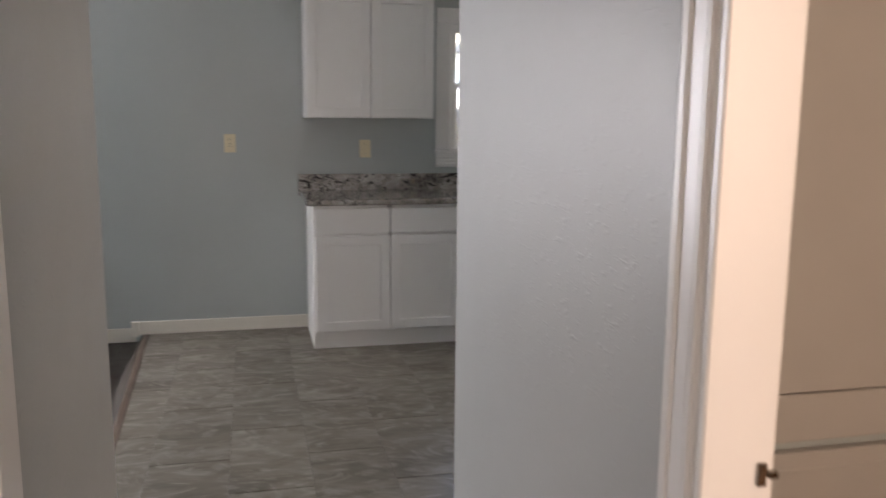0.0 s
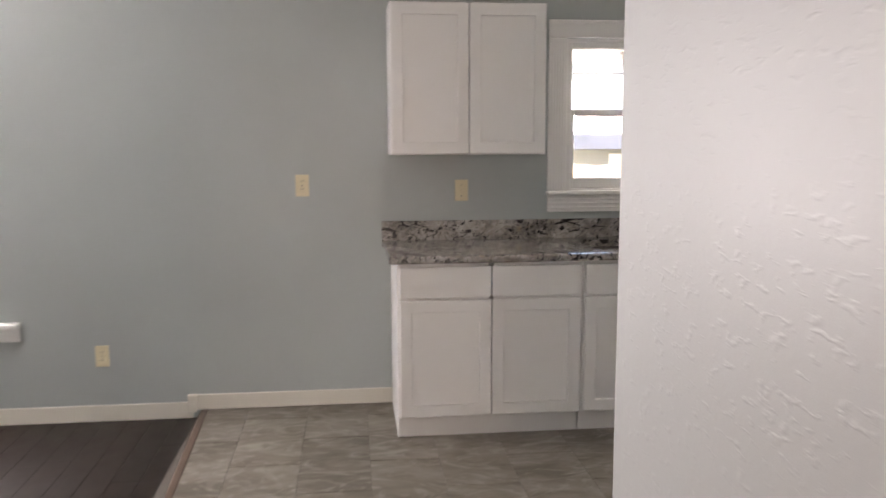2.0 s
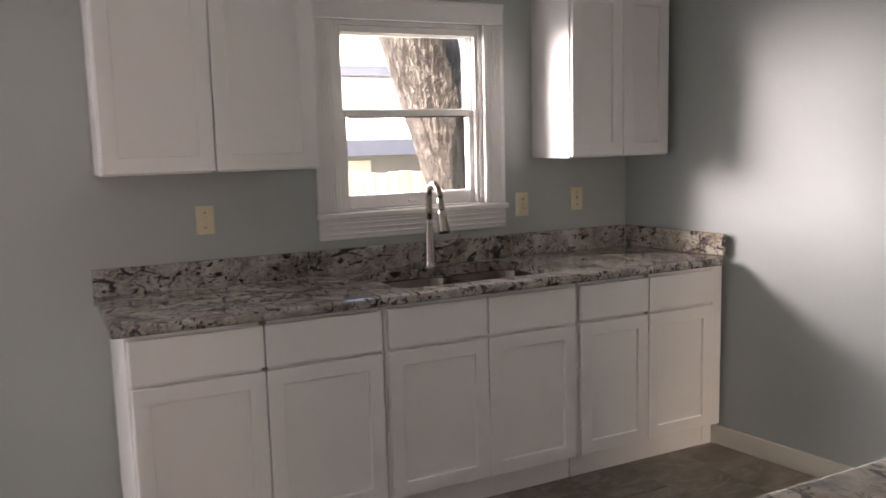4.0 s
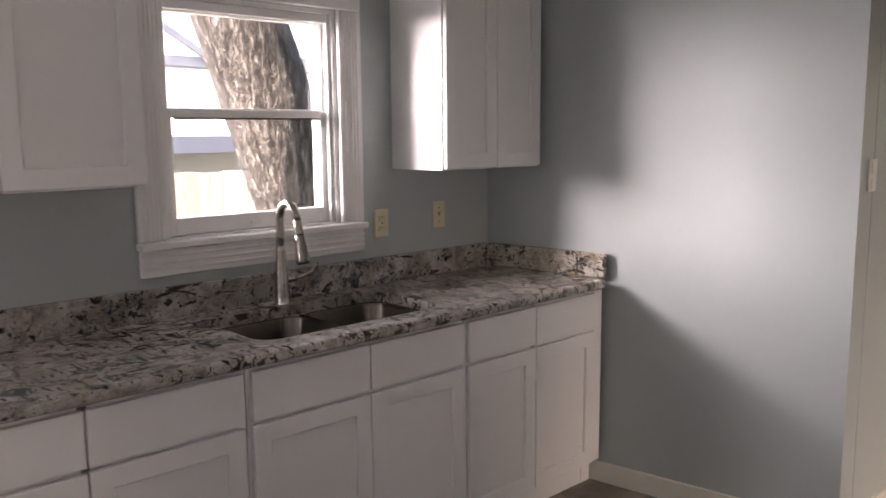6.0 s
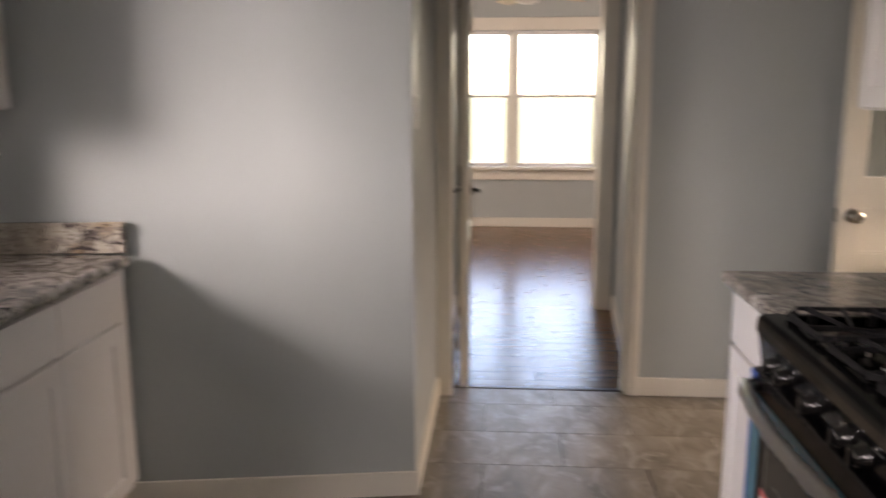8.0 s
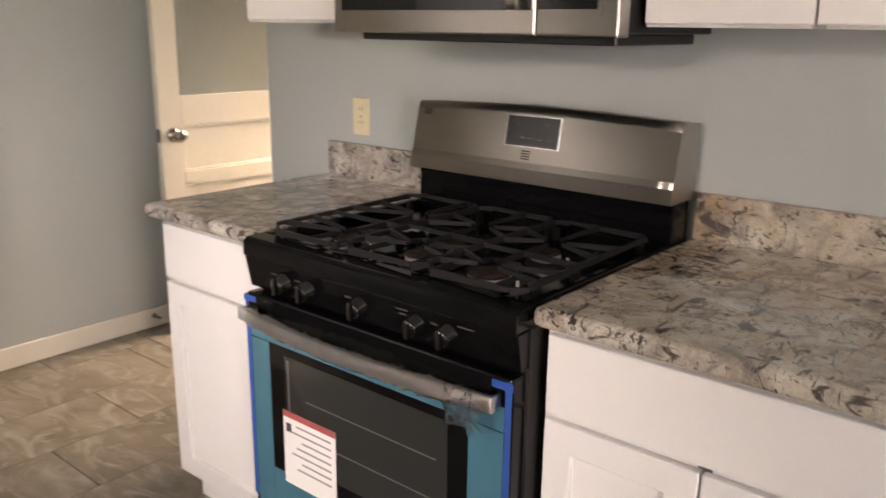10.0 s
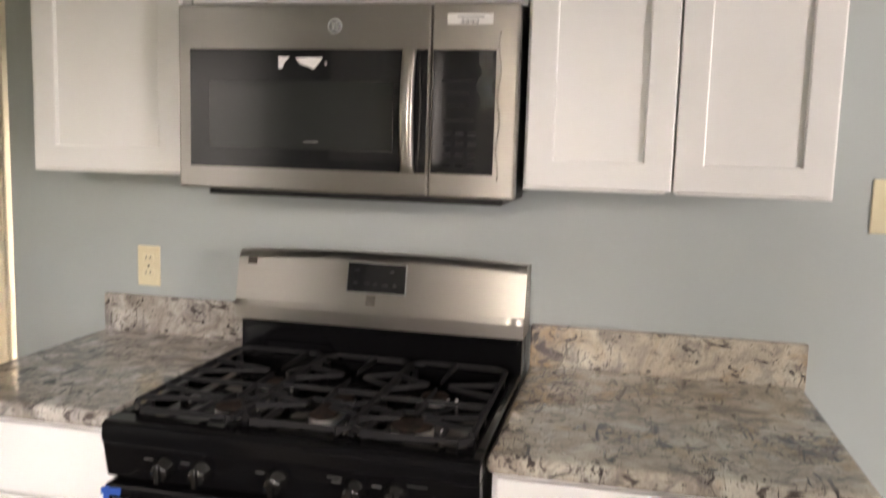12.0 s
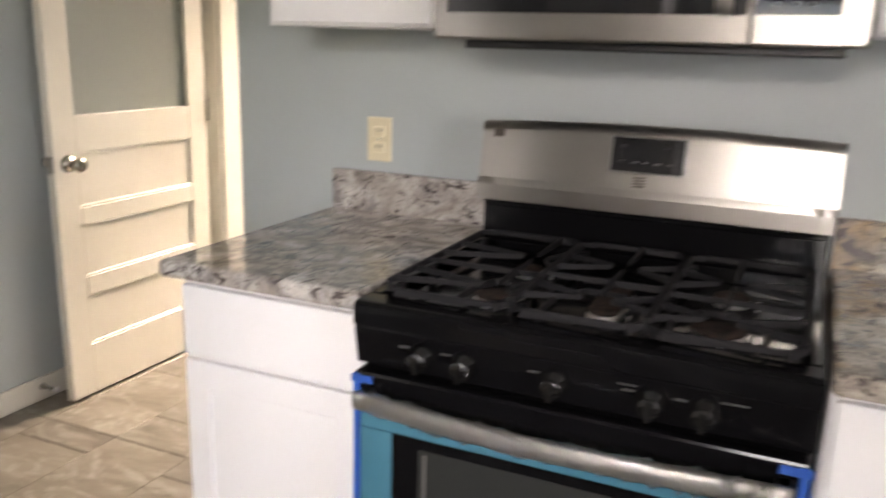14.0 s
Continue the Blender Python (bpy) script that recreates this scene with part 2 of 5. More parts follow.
def boards(name, dark, light, rough, **more):
    k = Mat(name, light, rough, **more)
    s = k.scaled(26, 1.3, 26, 0, True)
    grain = k.ramp(k.noise(1.0, 6, 0.6, 1.4, s), (0.3, dark), (0.7, light))
    k.wire(k.mix(1.0, grain, k.ramp(k.rand(), (0.0, 0.78), (1.0, 1.12)), "MULTIPLY"), "Base Color")
    k.wire(k.ramp(k.noise(5.0, 3), (0.3, rough - 0.05), (0.7, rough + 0.08)), "Roughness")
    k.bump(k.noise(1.0, 5, 0.6, 1.0, s), 0.10, 0.002)
    return k.m


M_DARKWOOD = boards("dark_stained_boards", (0.008, 0.005, 0.004), (0.018, 0.011, 0.0085), 0.32, Specular_IOR_Level=0.28)
M_OAK = boards("oak_boards", (0.10, 0.048, 0.020), (0.19, 0.098, 0.043), 0.23)
M_STRIP = boards("brown_threshold_wood", (0.07, 0.045, 0.033), (0.13, 0.085, 0.062), 0.35)

_k = Mat("bark", (0.12, 0.10, 0.085), 0.9, 0.0, Specular_IOR_Level=0.15)
_furrow = _k.noise(1.0, 6, 0.6, 0.8, _k.scaled(52, 52, 8))
_chip = _k.noise(1.0, 5, 0.6, 1.0, _k.scaled(88, 88, 24))
_both = _k.mix(0.45, _furrow, _chip)
_plate = _k.ramp(_both, (0.44, 0.0), (0.49, 0.6), (0.60, 1.0))
_bc = _k.ramp(_both, (0.43, (0.008, 0.007, 0.0065)), (0.475, (0.024, 0.020, 0.0185)), (0.52, (0.056, 0.049, 0.045)), (0.575, (0.100, 0.090, 0.085)))
_big = _k.ramp(_k.noise(4, 4, 0.6, 0.6), (0.35, 0.62), (0.65, 1.15))
_k.wire(_k.mix(1.0, _bc, _big, "MULTIPLY"), "Base Color")
_k.bump(_plate, 1.0, 0.03)
M_BARK = _k.m
_k = Mat("lawn", (0.08, 0.10, 0.04), 0.9)
_k.wire(_k.ramp(_k.noise(3.0, 6), (0.3, (0.10, 0.085, 0.05)), (0.7, (0.07, 0.10, 0.035))), "Base Color")
M_LAWN = _k.m
_k = Mat("leaves", (0.10, 0.16, 0.03), 0.6)
_k.wire(_k.ramp(_k.noise(4.0, 2), (0.3, (0.06, 0.11, 0.02)), (0.7, (0.16, 0.22, 0.05))), "Base Color")
M_LEAF = _k.m
M_SIDING = painted("white_siding_paint", (0.72, 0.72, 0.70), 0.6, 0.05)
M_GREYTRIM = painted("grey_fascia_paint", (0.06, 0.061, 0.070), 0.6, 0.05)
M_SHED = painted("lavender_grey_siding", (0.27, 0.265, 0.29), 0.7, 0.08)
M_GABLE = painted("cream_gable_paint", (0.66, 0.58, 0.46), 0.6, 0.05)
M_ROOF = painted("asphalt_shingle", (0.16, 0.15, 0.15), 0.9, 0.2, 0.8, 30)
M_FENCE = boards("pine_fence_boards", (0.26, 0.18, 0.105), (0.38, 0.29, 0.18), 0.8)
M_HOUSEGLASS = Mat("far_window_glass", (0.03, 0.035, 0.045), 0.08).m
M_FANBLADE = Mat("pale_fan_blade", (0.62, 0.52, 0.40), 0.45).m

# ---- building helpers ----
ORIGIN = {}


def box(bm, x0, x1, y0, y1, z0, z1, bevel=0.0, seg=1):
    """A block between the given planes, its edges rounded by bevel."""
    vs = [bm.verts.new((x, y, z)) for z in (z0, z1) for x, y in ((x0, y0), (x1, y0), (x1, y1), (x0, y1))]
    quads = ((3, 2, 1, 0), (4, 5, 6, 7), (0, 1, 5, 4), (1, 2, 6, 5), (2, 3, 7, 6), (3, 0, 4, 7))
    fs = [bm.faces.new([vs[i] for i in q]) for q in quads]
    if bevel:
        edges = list({e for f in fs for e in f.edges})
        bmesh.ops.bevel(bm, geom=edges, offset=bevel, segments=seg, affect="EDGES", profile=0.5)
    return bm


def prism(bm, poly, z0, z1, bevel=0.0):
    """An upright block on a polygon given counter-clockwise."""
    lo = [bm.verts.new((x, y, z0)) for x, y in poly]
    hi = [bm.verts.new((x, y, z1)) for x, y in poly]
    n = len(poly)
    fs = [bm.faces.new(lo[::-1]), bm.faces.new(hi)] + [bm.faces.new((lo[i], lo[(i + 1) % n], hi[(i + 1) % n], hi[i])) for i in range(n)]
    if bevel:
        bmesh.ops.bevel(bm, geom=list({e for f in fs for e in f.edges}), offset=bevel, segments=1, affect="EDGES", profile=0.5)
    return bm


def side_prism(bm, poly, x0, x1, bevel=0.0, seg=1):
    """A block along x with the profile poly of (y, z) points."""
    a = [bm.verts.new((x0, y, z)) for y, z in poly]
    b = [bm.verts.new((x1, y, z)) for y, z in poly]
    n = len(poly)
    fs = [bm.faces.new(a), bm.faces.new(b[::-1])] + [bm.faces.new((a[(i + 1) % n], a[i], b[i], b[(i + 1) % n])) for i in range(n)]
    bmesh.ops.recalc_face_normals(bm, faces=fs)
    if bevel:
        bmesh.ops.bevel(bm, geom=list({e for f in fs for e in f.edges}), offset=bevel, segments=seg, affect="EDGES", profile=0.5)
    return bm


def lathe(bm, profile, at, axis=(0, 0, 1), n=24):
    """A turned body: (radius, height) pairs round the axis through at."""
    turn = Vector((0, 0, 1)).rotation_difference(Vector(axis)).to_matrix()
    rings = []
    for r, h in profile:
        rings.append([bm.verts.new(Vector(at) + turn @ Vector((r * math.cos(2 * math.pi * i / n), r * math.sin(2 * math.pi * i / n), h))) for i in range(n)])
    for a, b in zip(rings, rings[1:]):
        for i in range(n):
            bm.faces.new((a[i], a[(i + 1) % n], b[(i + 1) % n], b[i]))
    bm.faces.new(rings[0][::-1])
    bm.faces.new(rings[-1])
    for f in bm.faces:
        f.smooth = True
    return bm


def tube(bm, points, radii, n=14, flat=1.0):
    """A round bar swept along points; radii one number or one each."""
    pts = [Vector(p) for p in points]
    rs = [radii] * len(pts) if isinstance(radii, (int, float)) else list(radii)
    rings, up = [], None
    for i, p in enumerate(pts):
        d = (pts[min(i + 1, len(pts) - 1)] - pts[max(i - 1, 0)]).normalized()
        if up is None:
            up = d.orthogonal().normalized()
        up = (up - d * up.dot(d)).normalized()
        side = d.cross(up)
        rings.append([bm.verts.new(p + rs[i] * (math.cos(2 * math.pi * j / n) * up + flat * math.sin(2 * math.pi * j / n) * side)) for j in range(n)])
    fs = []
    for a, b in zip(rings, rings[1:]):
        for j in range(n):
            fs.append(bm.faces.new((a[j], a[(j + 1) % n], b[(j + 1) % n], b[j])))
    fs += [bm.faces.new(rings[0][::-1]), bm.faces.new(rings[-1])]
    for f in fs:
        f.smooth = True
    return bm


def rounded(cx, cy, w, d, r, n=6):
    """The outline of a rounded rectangle, counter-clockwise."""
    out = []
    for sx, sy, a0 in ((1, 1, 0), (-1, 1, 90), (-1, -1, 180), (1, -1, 270)):
        for i in range(n + 1):
            a = radians(a0 + 90 * i / n)
            out.append((cx + sx * (w / 2 - r) + r * math.cos(a), cy + sy * (d / 2 - r) + r * math.sin(a)))
    return out


def mesh_of(bm, name, material):
    me = bpy.data.meshes.new(name)
    bm.to_mesh(me)
    bm.free()
    if material:
        me.materials.append(material)
    return me


def thing(name, at, label, category, group=""):
    """An empty at a thing's base, for its parts."""
    ob = new(name)
    ob.empty_display_size = 0.1
    ob.location = at
    ORIGIN[ob.name] = Vector(at)
    return tagged(ob, label, category, group)


def part(name, bm, material, parent, label=""):
    """One mesh under a thing or a part, drawn in world places."""
    at = ORIGIN[parent.name]
    bm.transform(Matrix.Translation(-at))
    ob = new(name, mesh_of(bm, name, material))
    ob.parent = parent
    ORIGIN[ob.name] = at
    return tagged(ob, label)


def setting(name, bm, material, label, category):
    ob = new(name, mesh_of(bm, name, material))
    ORIGIN[ob.name] = Vector((0, 0, 0))
    return tagged(ob, label, category, "", "structure")


def lone(name, bm, material, label, category, group="", kind=""):
    """A thing of one mesh, its origin at its base."""
    vs = [v.co for v in bm.verts]
    at = Vector(((min(v.x for v in vs) + max(v.x for v in vs)) / 2, (min(v.y for v in vs) + max(v.y for v in vs)) / 2, min(v.z for v in vs)))
    bm.transform(Matrix.Translation(-at))
    ob = new(name, mesh_of(bm, name, material))
    ob.location = at
    ORIGIN[ob.name] = at
    return tagged(ob, label, category, group, kind)


def nb():
    return bmesh.new()


# ---- the shell ----
TOP = 2.44
WOOD = -0.045
HALL_WOOD = -0.012


def wall_along_x(name, x0, x1, y0, y1, holes, material=None, z0=-0.1):
    """A wall with openings (x0, x1, z0, z1) cut right through."""
    bm = nb()
    x = x0
    for a, b, lo, hi in sorted(holes):
        if a > x:
            box(bm, x, a, y0, y1, z0, TOP)
        if lo > z0:
            box(bm, a, b, y0, y1, z0, lo)
        box(bm, a, b, y0, y1, hi, TOP)
        x = b
    box(bm, x, x1, y0, y1, z0, TOP)
    return setting(name, bm, material or M_WALL, "smooth grey-blue painted plaster wall", "wall")


def wall_along_y(name, y0, y1, x0, x1, holes, material=None, z0=-0.1):
    bm = nb()
    y = y0
    for a, b, lo, hi in sorted(holes):
        if a > y:
            box(bm, x0, x1, y, a, z0, TOP)
        if lo > z0:
            box(bm, x0, x1, a, b, z0, lo)
        box(bm, x0, x1, a, b, hi, TOP)
        y = b
    box(bm, x0, x1, y, y1, z0, TOP)
    return setting(name, bm, material or M_WALL, "smooth grey-blue painted plaster wall", "wall")


WX0, WX1, WZ0, WZ1 = 1.917, 2.635, 1.165, 1.995          # sink window opening
wall_along_x("wall_north", -3.72, 3.60, 6.0, 6.15, [(WX0, WX1, WZ0, WZ1), (-2.20, -1.25, 0.53, 2.02)])
bm = nb()
prism(bm, [(3.72, 4.444), (3.84, 4.4445), (3.60, 5.998), (3.477, 5.998)], -0.1, TOP)
setting("wall_kitchen_east", bm, M_WALL, "grey-blue painted wall beside the sink counter, slightly out of square", "wall")
wall_along_x("wall_return", 3.842, 4.773, 4.444, 4.56, [])
wall_along_y("wall_east", 1.63, 4.56, 4.775, 4.892, [(3.53, 4.40, -0.1, 2.06)])
wall_along_x("wall_stove", 1.237, 3.72, 2.69, 2.81, [])
wall_along_y("wall_passage_east", -1.2, 2.785, 1.15, 1.236, [(0.67, 1.49, -0.1, 2.04)], M_WALL_ROUGH)
bm = nb()
prism(bm, [(1.15, 2.7852), (1.236, 2.7852), (1.236, 2.81), (1.176, 2.81), (1.158, 2.8035), (1.152, 2.796)], -0.1, TOP)
setting("wall_passage_corner", bm, M_WALL_ROUGH, "rounded plaster corner where the passage meets the kitchen", "wall")
wall_along_y("wall_passage_west", -1.2, 2.430, 0.167, 0.287, [], M_WALL_ROUGH)
wall_along_x("wall_dining_south", -3.72, 0.166, 2.30, 2.42, [])
wall_along_y("wall_dining_west", 2.42, 6.0, -3.72, -3.60, [])
wall_along_x("wall_passage_end", 0.167, 1.27, -1.32, -1.202, [(0.42, 1.02, 0.8, 2.0)])
wall_along_y("wall_alcove_west", 1.75, 2.688, 3.60, 3.72, [])
wall_along_x("wall_alcove_south", 3.60, 4.773, 1.63, 1.748, [(3.84, 4.655, -0.1, 2.06)])
wall_along_y("wall_bedroom_east", -1.2, 2.688, 3.48, 3.598, [])
wall_along_x("wall_bedroom_south", 1.237, 3.598, -1.32, -1.202, [(1.9, 2.9, 0.75, 2.05)])
wall_along_x("wall_porch_south", 3.60, 4.892, 0.20, 0.318, [(3.85, 4.55, 0.8, 2.0)])
wall_along_y("wall_porch_east", 0.32, 1.628, 4.775, 4.892, [])
bm = nb()
prism(bm, [(4.894, 3.25), (6.398, 3.25), (6.398, 3.385), (4.894, 3.495)], -0.1, TOP)
setting("wall_hall_south", bm, M_WALL, "smooth grey-blue painted plaster wall", "wall")
wall_along_x("wall_hall_north", 4.894, 6.398, 4.45, 4.57, [])
wall_along_y("wall_far_west", 1.08, 6.52, 6.40, 6.52, [(3.50, 4.43, -0.1, 2.08)])
FY = [(3.155, 4.005), (4.080, 4.930)]
FZ0, FZ1 = 0.64, 2.06
wall_along_y("wall_far_east", 1.08, 6.52, 9.83, 9.98, [(a, b, FZ0, FZ1) for a, b in FY])
wall_along_x("wall_far_south", 6.52, 9.828, 1.08, 1.20, [(7.5, 8.9, 0.65, 2.05)])
wall_along_x("wall_far_north", 6.52, 9.828, 6.40, 6.52, [(7.5, 8.9, 0.65, 2.05)])
# Opaque panels added in openings out of view, to keep the sun out.
for b in ((-2.20, -1.25, 6.11, 6.125, 0.53, 2.02), (1.9, 2.9, -1.30, -1.285, 0.75, 2.05), (0.42, 1.02, -1.30, -1.285, 0.8, 2.0),
          (3.85, 4.55, 0.22, 0.235, 0.8, 2.0), (7.5, 8.9, 1.095, 1.11, 0.65, 2.05), (7.5, 8.9, 6.49, 6.505, 0.65, 2.05)):
    bm = nb()
    box(bm, *b)
    setting("window_blind", bm, M_WHITE, "unseen white panel closing a window opening against the sun", "blind")
# Overhang out of view, added to cut high sky over the window and trunk.
bm = nb()
box(bm, -3.9, 6.9, 6.151, 6.45, TOP + 0.02, TOP + 0.14)
setting("eaves", bm, M_WHITE, "unseen white roof overhang added to block the high sky", "eaves")
bm = nb()
box(bm, -3.72, 6.40, -1.32, 6.15, TOP, TOP + 0.12)
box(bm, 6.40, 9.98, 1.08, 6.52, TOP, TOP + 0.12)
setting("ceiling", bm, M_CEIL, "plain off-white painted ceiling", "ceiling")

# ---- trim: skirting, casings, thresholds ----


def skirt_x(name, x0, x1, wall_y, side, z=0.0, high=0.09):
    """Skirting on a wall along x; side is the way that it faces."""
    bm = nb()
    y0, y1 = sorted((wall_y, wall_y + side * 0.014))
    box(bm, x0, x1, y0, y1, z, z + high, 0.003)
    setting(name, bm, M_TRIM, "cream painted wooden skirting board", "baseboard")


def skirt_y(name, y0, y1, wall_x, side, z=0.0, high=0.09):
    bm = nb()
    x0, x1 = sorted((wall_x, wall_x + side * 0.014))
    box(bm, x0, x1, y0, y1, z, z + high, 0.003)
    setting(name, bm, M_TRIM, "cream painted wooden skirting board", "baseboard")


skirt_x("baseboard_kitchen_north", -0.135, 0.948, 6.0, -1, 0.0, 0.085)
skirt_x("baseboard_dining_north", -3.6, -0.139, 6.0, -1, WOOD, 0.09)
bm = nb()
box(bm, -0.165, -0.118, 5.972, 5.998, -0.01, 0.088, 0.003)
setting("baseboard_step", bm, M_TRIM, "short cream block where the skirting steps up", "baseboard")
bm = nb()
_d = Vector((3.72 - 3.477, 4.444 - 5.998, 0)).normalized()
_n = Vector((_d.y, -_d.x, 0))
if _n.x > 0:
    _n = -_n
_a, _b = Vector((3.477, 5.998, 0)) + _d * 0.45, Vector((3.72, 4.444, 0)) + _d * 0.014
prism(bm, [(p.x, p.y) for p in (_a, _b, _b + _n * 0.014, _a + _n * 0.014)][::-1], 0.0, 0.09, 0.002)
bmesh.ops.recalc_face_normals(bm, faces=bm.faces)
setting("baseboard_kitchen_east", bm, M_TRIM, "cream painted wooden skirting board", "baseboard")
skirt_x("baseboard_return", 3.725, 4.70, 4.444, -1)
skirt_y("baseboard_east", 1.75, 3.50, 4.775, -1)
skirt_x("baseboard_stove", 1.178, 1.50, 2.81, 1)
bm = nb()
prism(bm, [(4.92, 3.4935), (6.39, 3.386), (6.39, 3.401), (4.92, 3.5085)], HALL_WOOD, HALL_WOOD + 0.10, 0.002)
setting("baseboard_hall_south", bm, M_TRIM, "cream painted wooden skirting board", "baseboard")
skirt_x("baseboard_hall_north", 4.92, 6.34, 4.45, -1, HALL_WOOD, 0.10)
skirt_y("baseboard_far_east", 1.2, 6.4, 9.83, -1, HALL_WOOD, 0.10)
skirt_y("baseboard_passage_east", 1.576, 2.784, 1.15, -1)
skirt_y("baseboard_passage_west", 1.675, 2.30, 0.287, 1)


def casing_boards(name, boards_list, material, label):
    bm = nb()
    for b in boards_list:
        box(bm, *b, 0.004)
    return setting(name, bm, material, label, "trim")


# doorway to the back hall: lining, stop and casing
casing_boards("trim_hall_doorway", [(4.765, 4.90, 3.53, 3.548, 0.0, 2.06), (4.765, 4.90, 4.385, 4.40, 0.0, 2.045), (4.765, 4.90, 3.548, 4.385, 2.045, 2.06),
                                    (4.70, 4.772, 4.372, 4.442, 0.0, 2.10), (4.757, 4.773, 3.485, 3.529, 0.0, 2.10), (4.757, 4.773, 3.529, 4.37, 2.06, 2.13),
                                    (4.82, 4.85, 3.548, 3.558, 0.0, 2.04), (4.894, 4.908, 3.497, 3.55, 0.0, 2.10)],
              M_TRIM, "cream painted doorway lining and casing")
casing_boards("trim_far_doorway", [(6.385, 6.535, 3.50, 3.515, HALL_WOOD, 2.08), (6.385, 6.535, 4.415, 4.43, HALL_WOOD, 2.08), (6.384, 6.399, 3.41, 3.50, HALL_WOOD, 2.13),
                                   (6.521, 6.536, 3.42, 3.499, HALL_WOOD, 2.13), (6.521, 6.536, 4.431, 4.51, HALL_WOOD, 2.13), (6.521, 6.536, 3.42, 4.51, 2.131, 2.20)],
              M_TRIM, "cream painted doorway lining and casing")
# passage doorway on the bedroom side
bm = nb()
box(bm, 1.132, 1.149, 1.492, 1.574, 0.0, 2.13, 0.007, 3)
box(bm, 1.1275, 1.133, 1.550, 1.570, 0.0, 2.13, 0.0045, 3)
box(bm, 1.1290, 1.133, 1.500, 1.512, 0.0, 2.13, 0.0035, 3)
box(bm, 1.135, 1.240, 1.474, 1.491, 0.0, 2.04, 0.003)
box(bm, 1.132, 1.149, 0.588, 0.668, 0.0, 2.13, 0.006, 2)
box(bm, 1.135, 1.240, 0.671, 0.688, 0.0, 2.04, 0.003)
box(bm, 1.132, 1.149, 0.67, 1.49, 2.042, 2.13, 0.006, 2)
setting("trim_bedroom_doorway", bm, M_WHITE, "moulded white doorway casing with glossy paint", "trim")
bm = nb()
box(bm, 1.214, 1.228, 1.4700, 1.4738, 0.930, 0.962, 0.001)
box(bm, 1.229, 1.243, 1.4675, 1.4738, 0.941, 0.951, 0.001)
lone("strike_plate", bm, M_NICKEL, "small brass strike plate set into the door lining", "strike plate")
bm = nb()
box(bm, 0.288, 0.304, 1.585, 1.673, 0.0, 2.13, 0.005, 2)
box(bm, 0.288, 0.304, 0.80, 0.888, 0.0, 2.13, 0.005, 2)
box(bm, 0.288, 0.304, 0.888, 1.585, 2.04, 2.13, 0.005, 2)
box(bm, 0.2875, 0.296, 0.889, 1.584, 0.0, 2.039)
setting("trim_closet_doorway", bm, M_WHITE, "white casing round a closed flat closet door", "trim")
# boxed wainscot in the bedroom, seen past its doorway
bm = nb()
box(bm, 1.30, 3.46, 2.66, 2.688, 0.425, 0.575, 0.004)
box(bm, 1.30, 3.46, 2.65, 2.687, 0.0, 0.395, 0.004)
box(bm, 1.30, 3.46, 2.645, 2.65, 0.33, 0.345, 0.002)
box(bm, 1.30, 3.46, 2.668, 2.6885, 0.578, 2.35, 0.003)
setting("trim_bedroom_wainscot", bm, M_TAN, "tan boarded wall with a dark gap low down", "trim")


# ---- floors ----
def left_edge(y):
    """The slanting line where the tiles end at the dining floor."""
    return -0.08 + (5.98 - y) * 0.0367


bm = nb()
box(bm, -0.10, 4.83, 2.42, 6.0, -0.06, -0.004)
box(bm, 0.287, 1.15, -1.2, 2.419, -0.06, -0.004)
box(bm, 3.60, 4.83, 0.32, 2.419, -0.06, -0.004)
floor = setting("floor", bm, M_GROUT, "grey-brown stone-look tile floor with dark joints", "floor")
bm = nb()
box(bm, -3.6, -0.101, 2.42, 6.0, -0.12, WOOD - 0.006)
floor_dining = setting("floor_dining", bm, M_SLOT, "very dark stained wooden floor", "floor")
bm = nb()
box(bm, 4.831, 6.52, 3.36, 4.57, -0.1, HALL_WOOD - 0.006)
box(bm, 6.521, 9.83, 1.2, 6.4, -0.1, HALL_WOOD - 0.006)
floor_hall = setting("floor_hall", bm, M_SLOT, "polished brown wooden floor boards", "floor")
bm = nb()
box(bm, 1.237, 3.48, -1.2, 2.69, -0.1, 0.0)
setting("floor_bedroom", bm, M_OAK, "plain brown floor of the bedroom", "floor")

bm = nb()
_w = 0.028
_p = [(left_edge(5.985) - _w, 5.985), (left_edge(2.42) - _w, 2.42), (left_edge(2.42) + _w, 2.42), (left_edge(5.985) + _w, 5.985)]
lo = [bm.verts.new((x, y, WOOD)) for x, y in _p]
hi = [bm.verts.new((x + (0.014 if i < 2 else -0.006), y, 0.004)) for i, (x, y) in enumerate(_p)]
bm.faces.new(lo[::-1]), bm.faces.new(hi)
for i in range(4):
    bm.faces.new((lo[i], lo[(i + 1) % 4], hi[(i + 1) % 4], hi[i]))
bmesh.ops.recalc_face_normals(bm, faces=bm.faces)
bmesh.ops.bevel(bm, geom=[e for e in bm.edges if all(v.co.z > 0 for v in e.verts)], offset=0.006, segments=2, affect="EDGES", profile=0.5)
setting("threshold_strip", bm, M_STRIP, "brown wooden threshold strip between tile and dark boards", "threshold")
bm = nb()
box(bm, 4.815, 4.85, 3.55, 4.385, HALL_WOOD, 0.003, 0.003)
setting("threshold_hall", bm, M_STRIP, "thin brown wooden threshold in the hall doorway", "threshold")


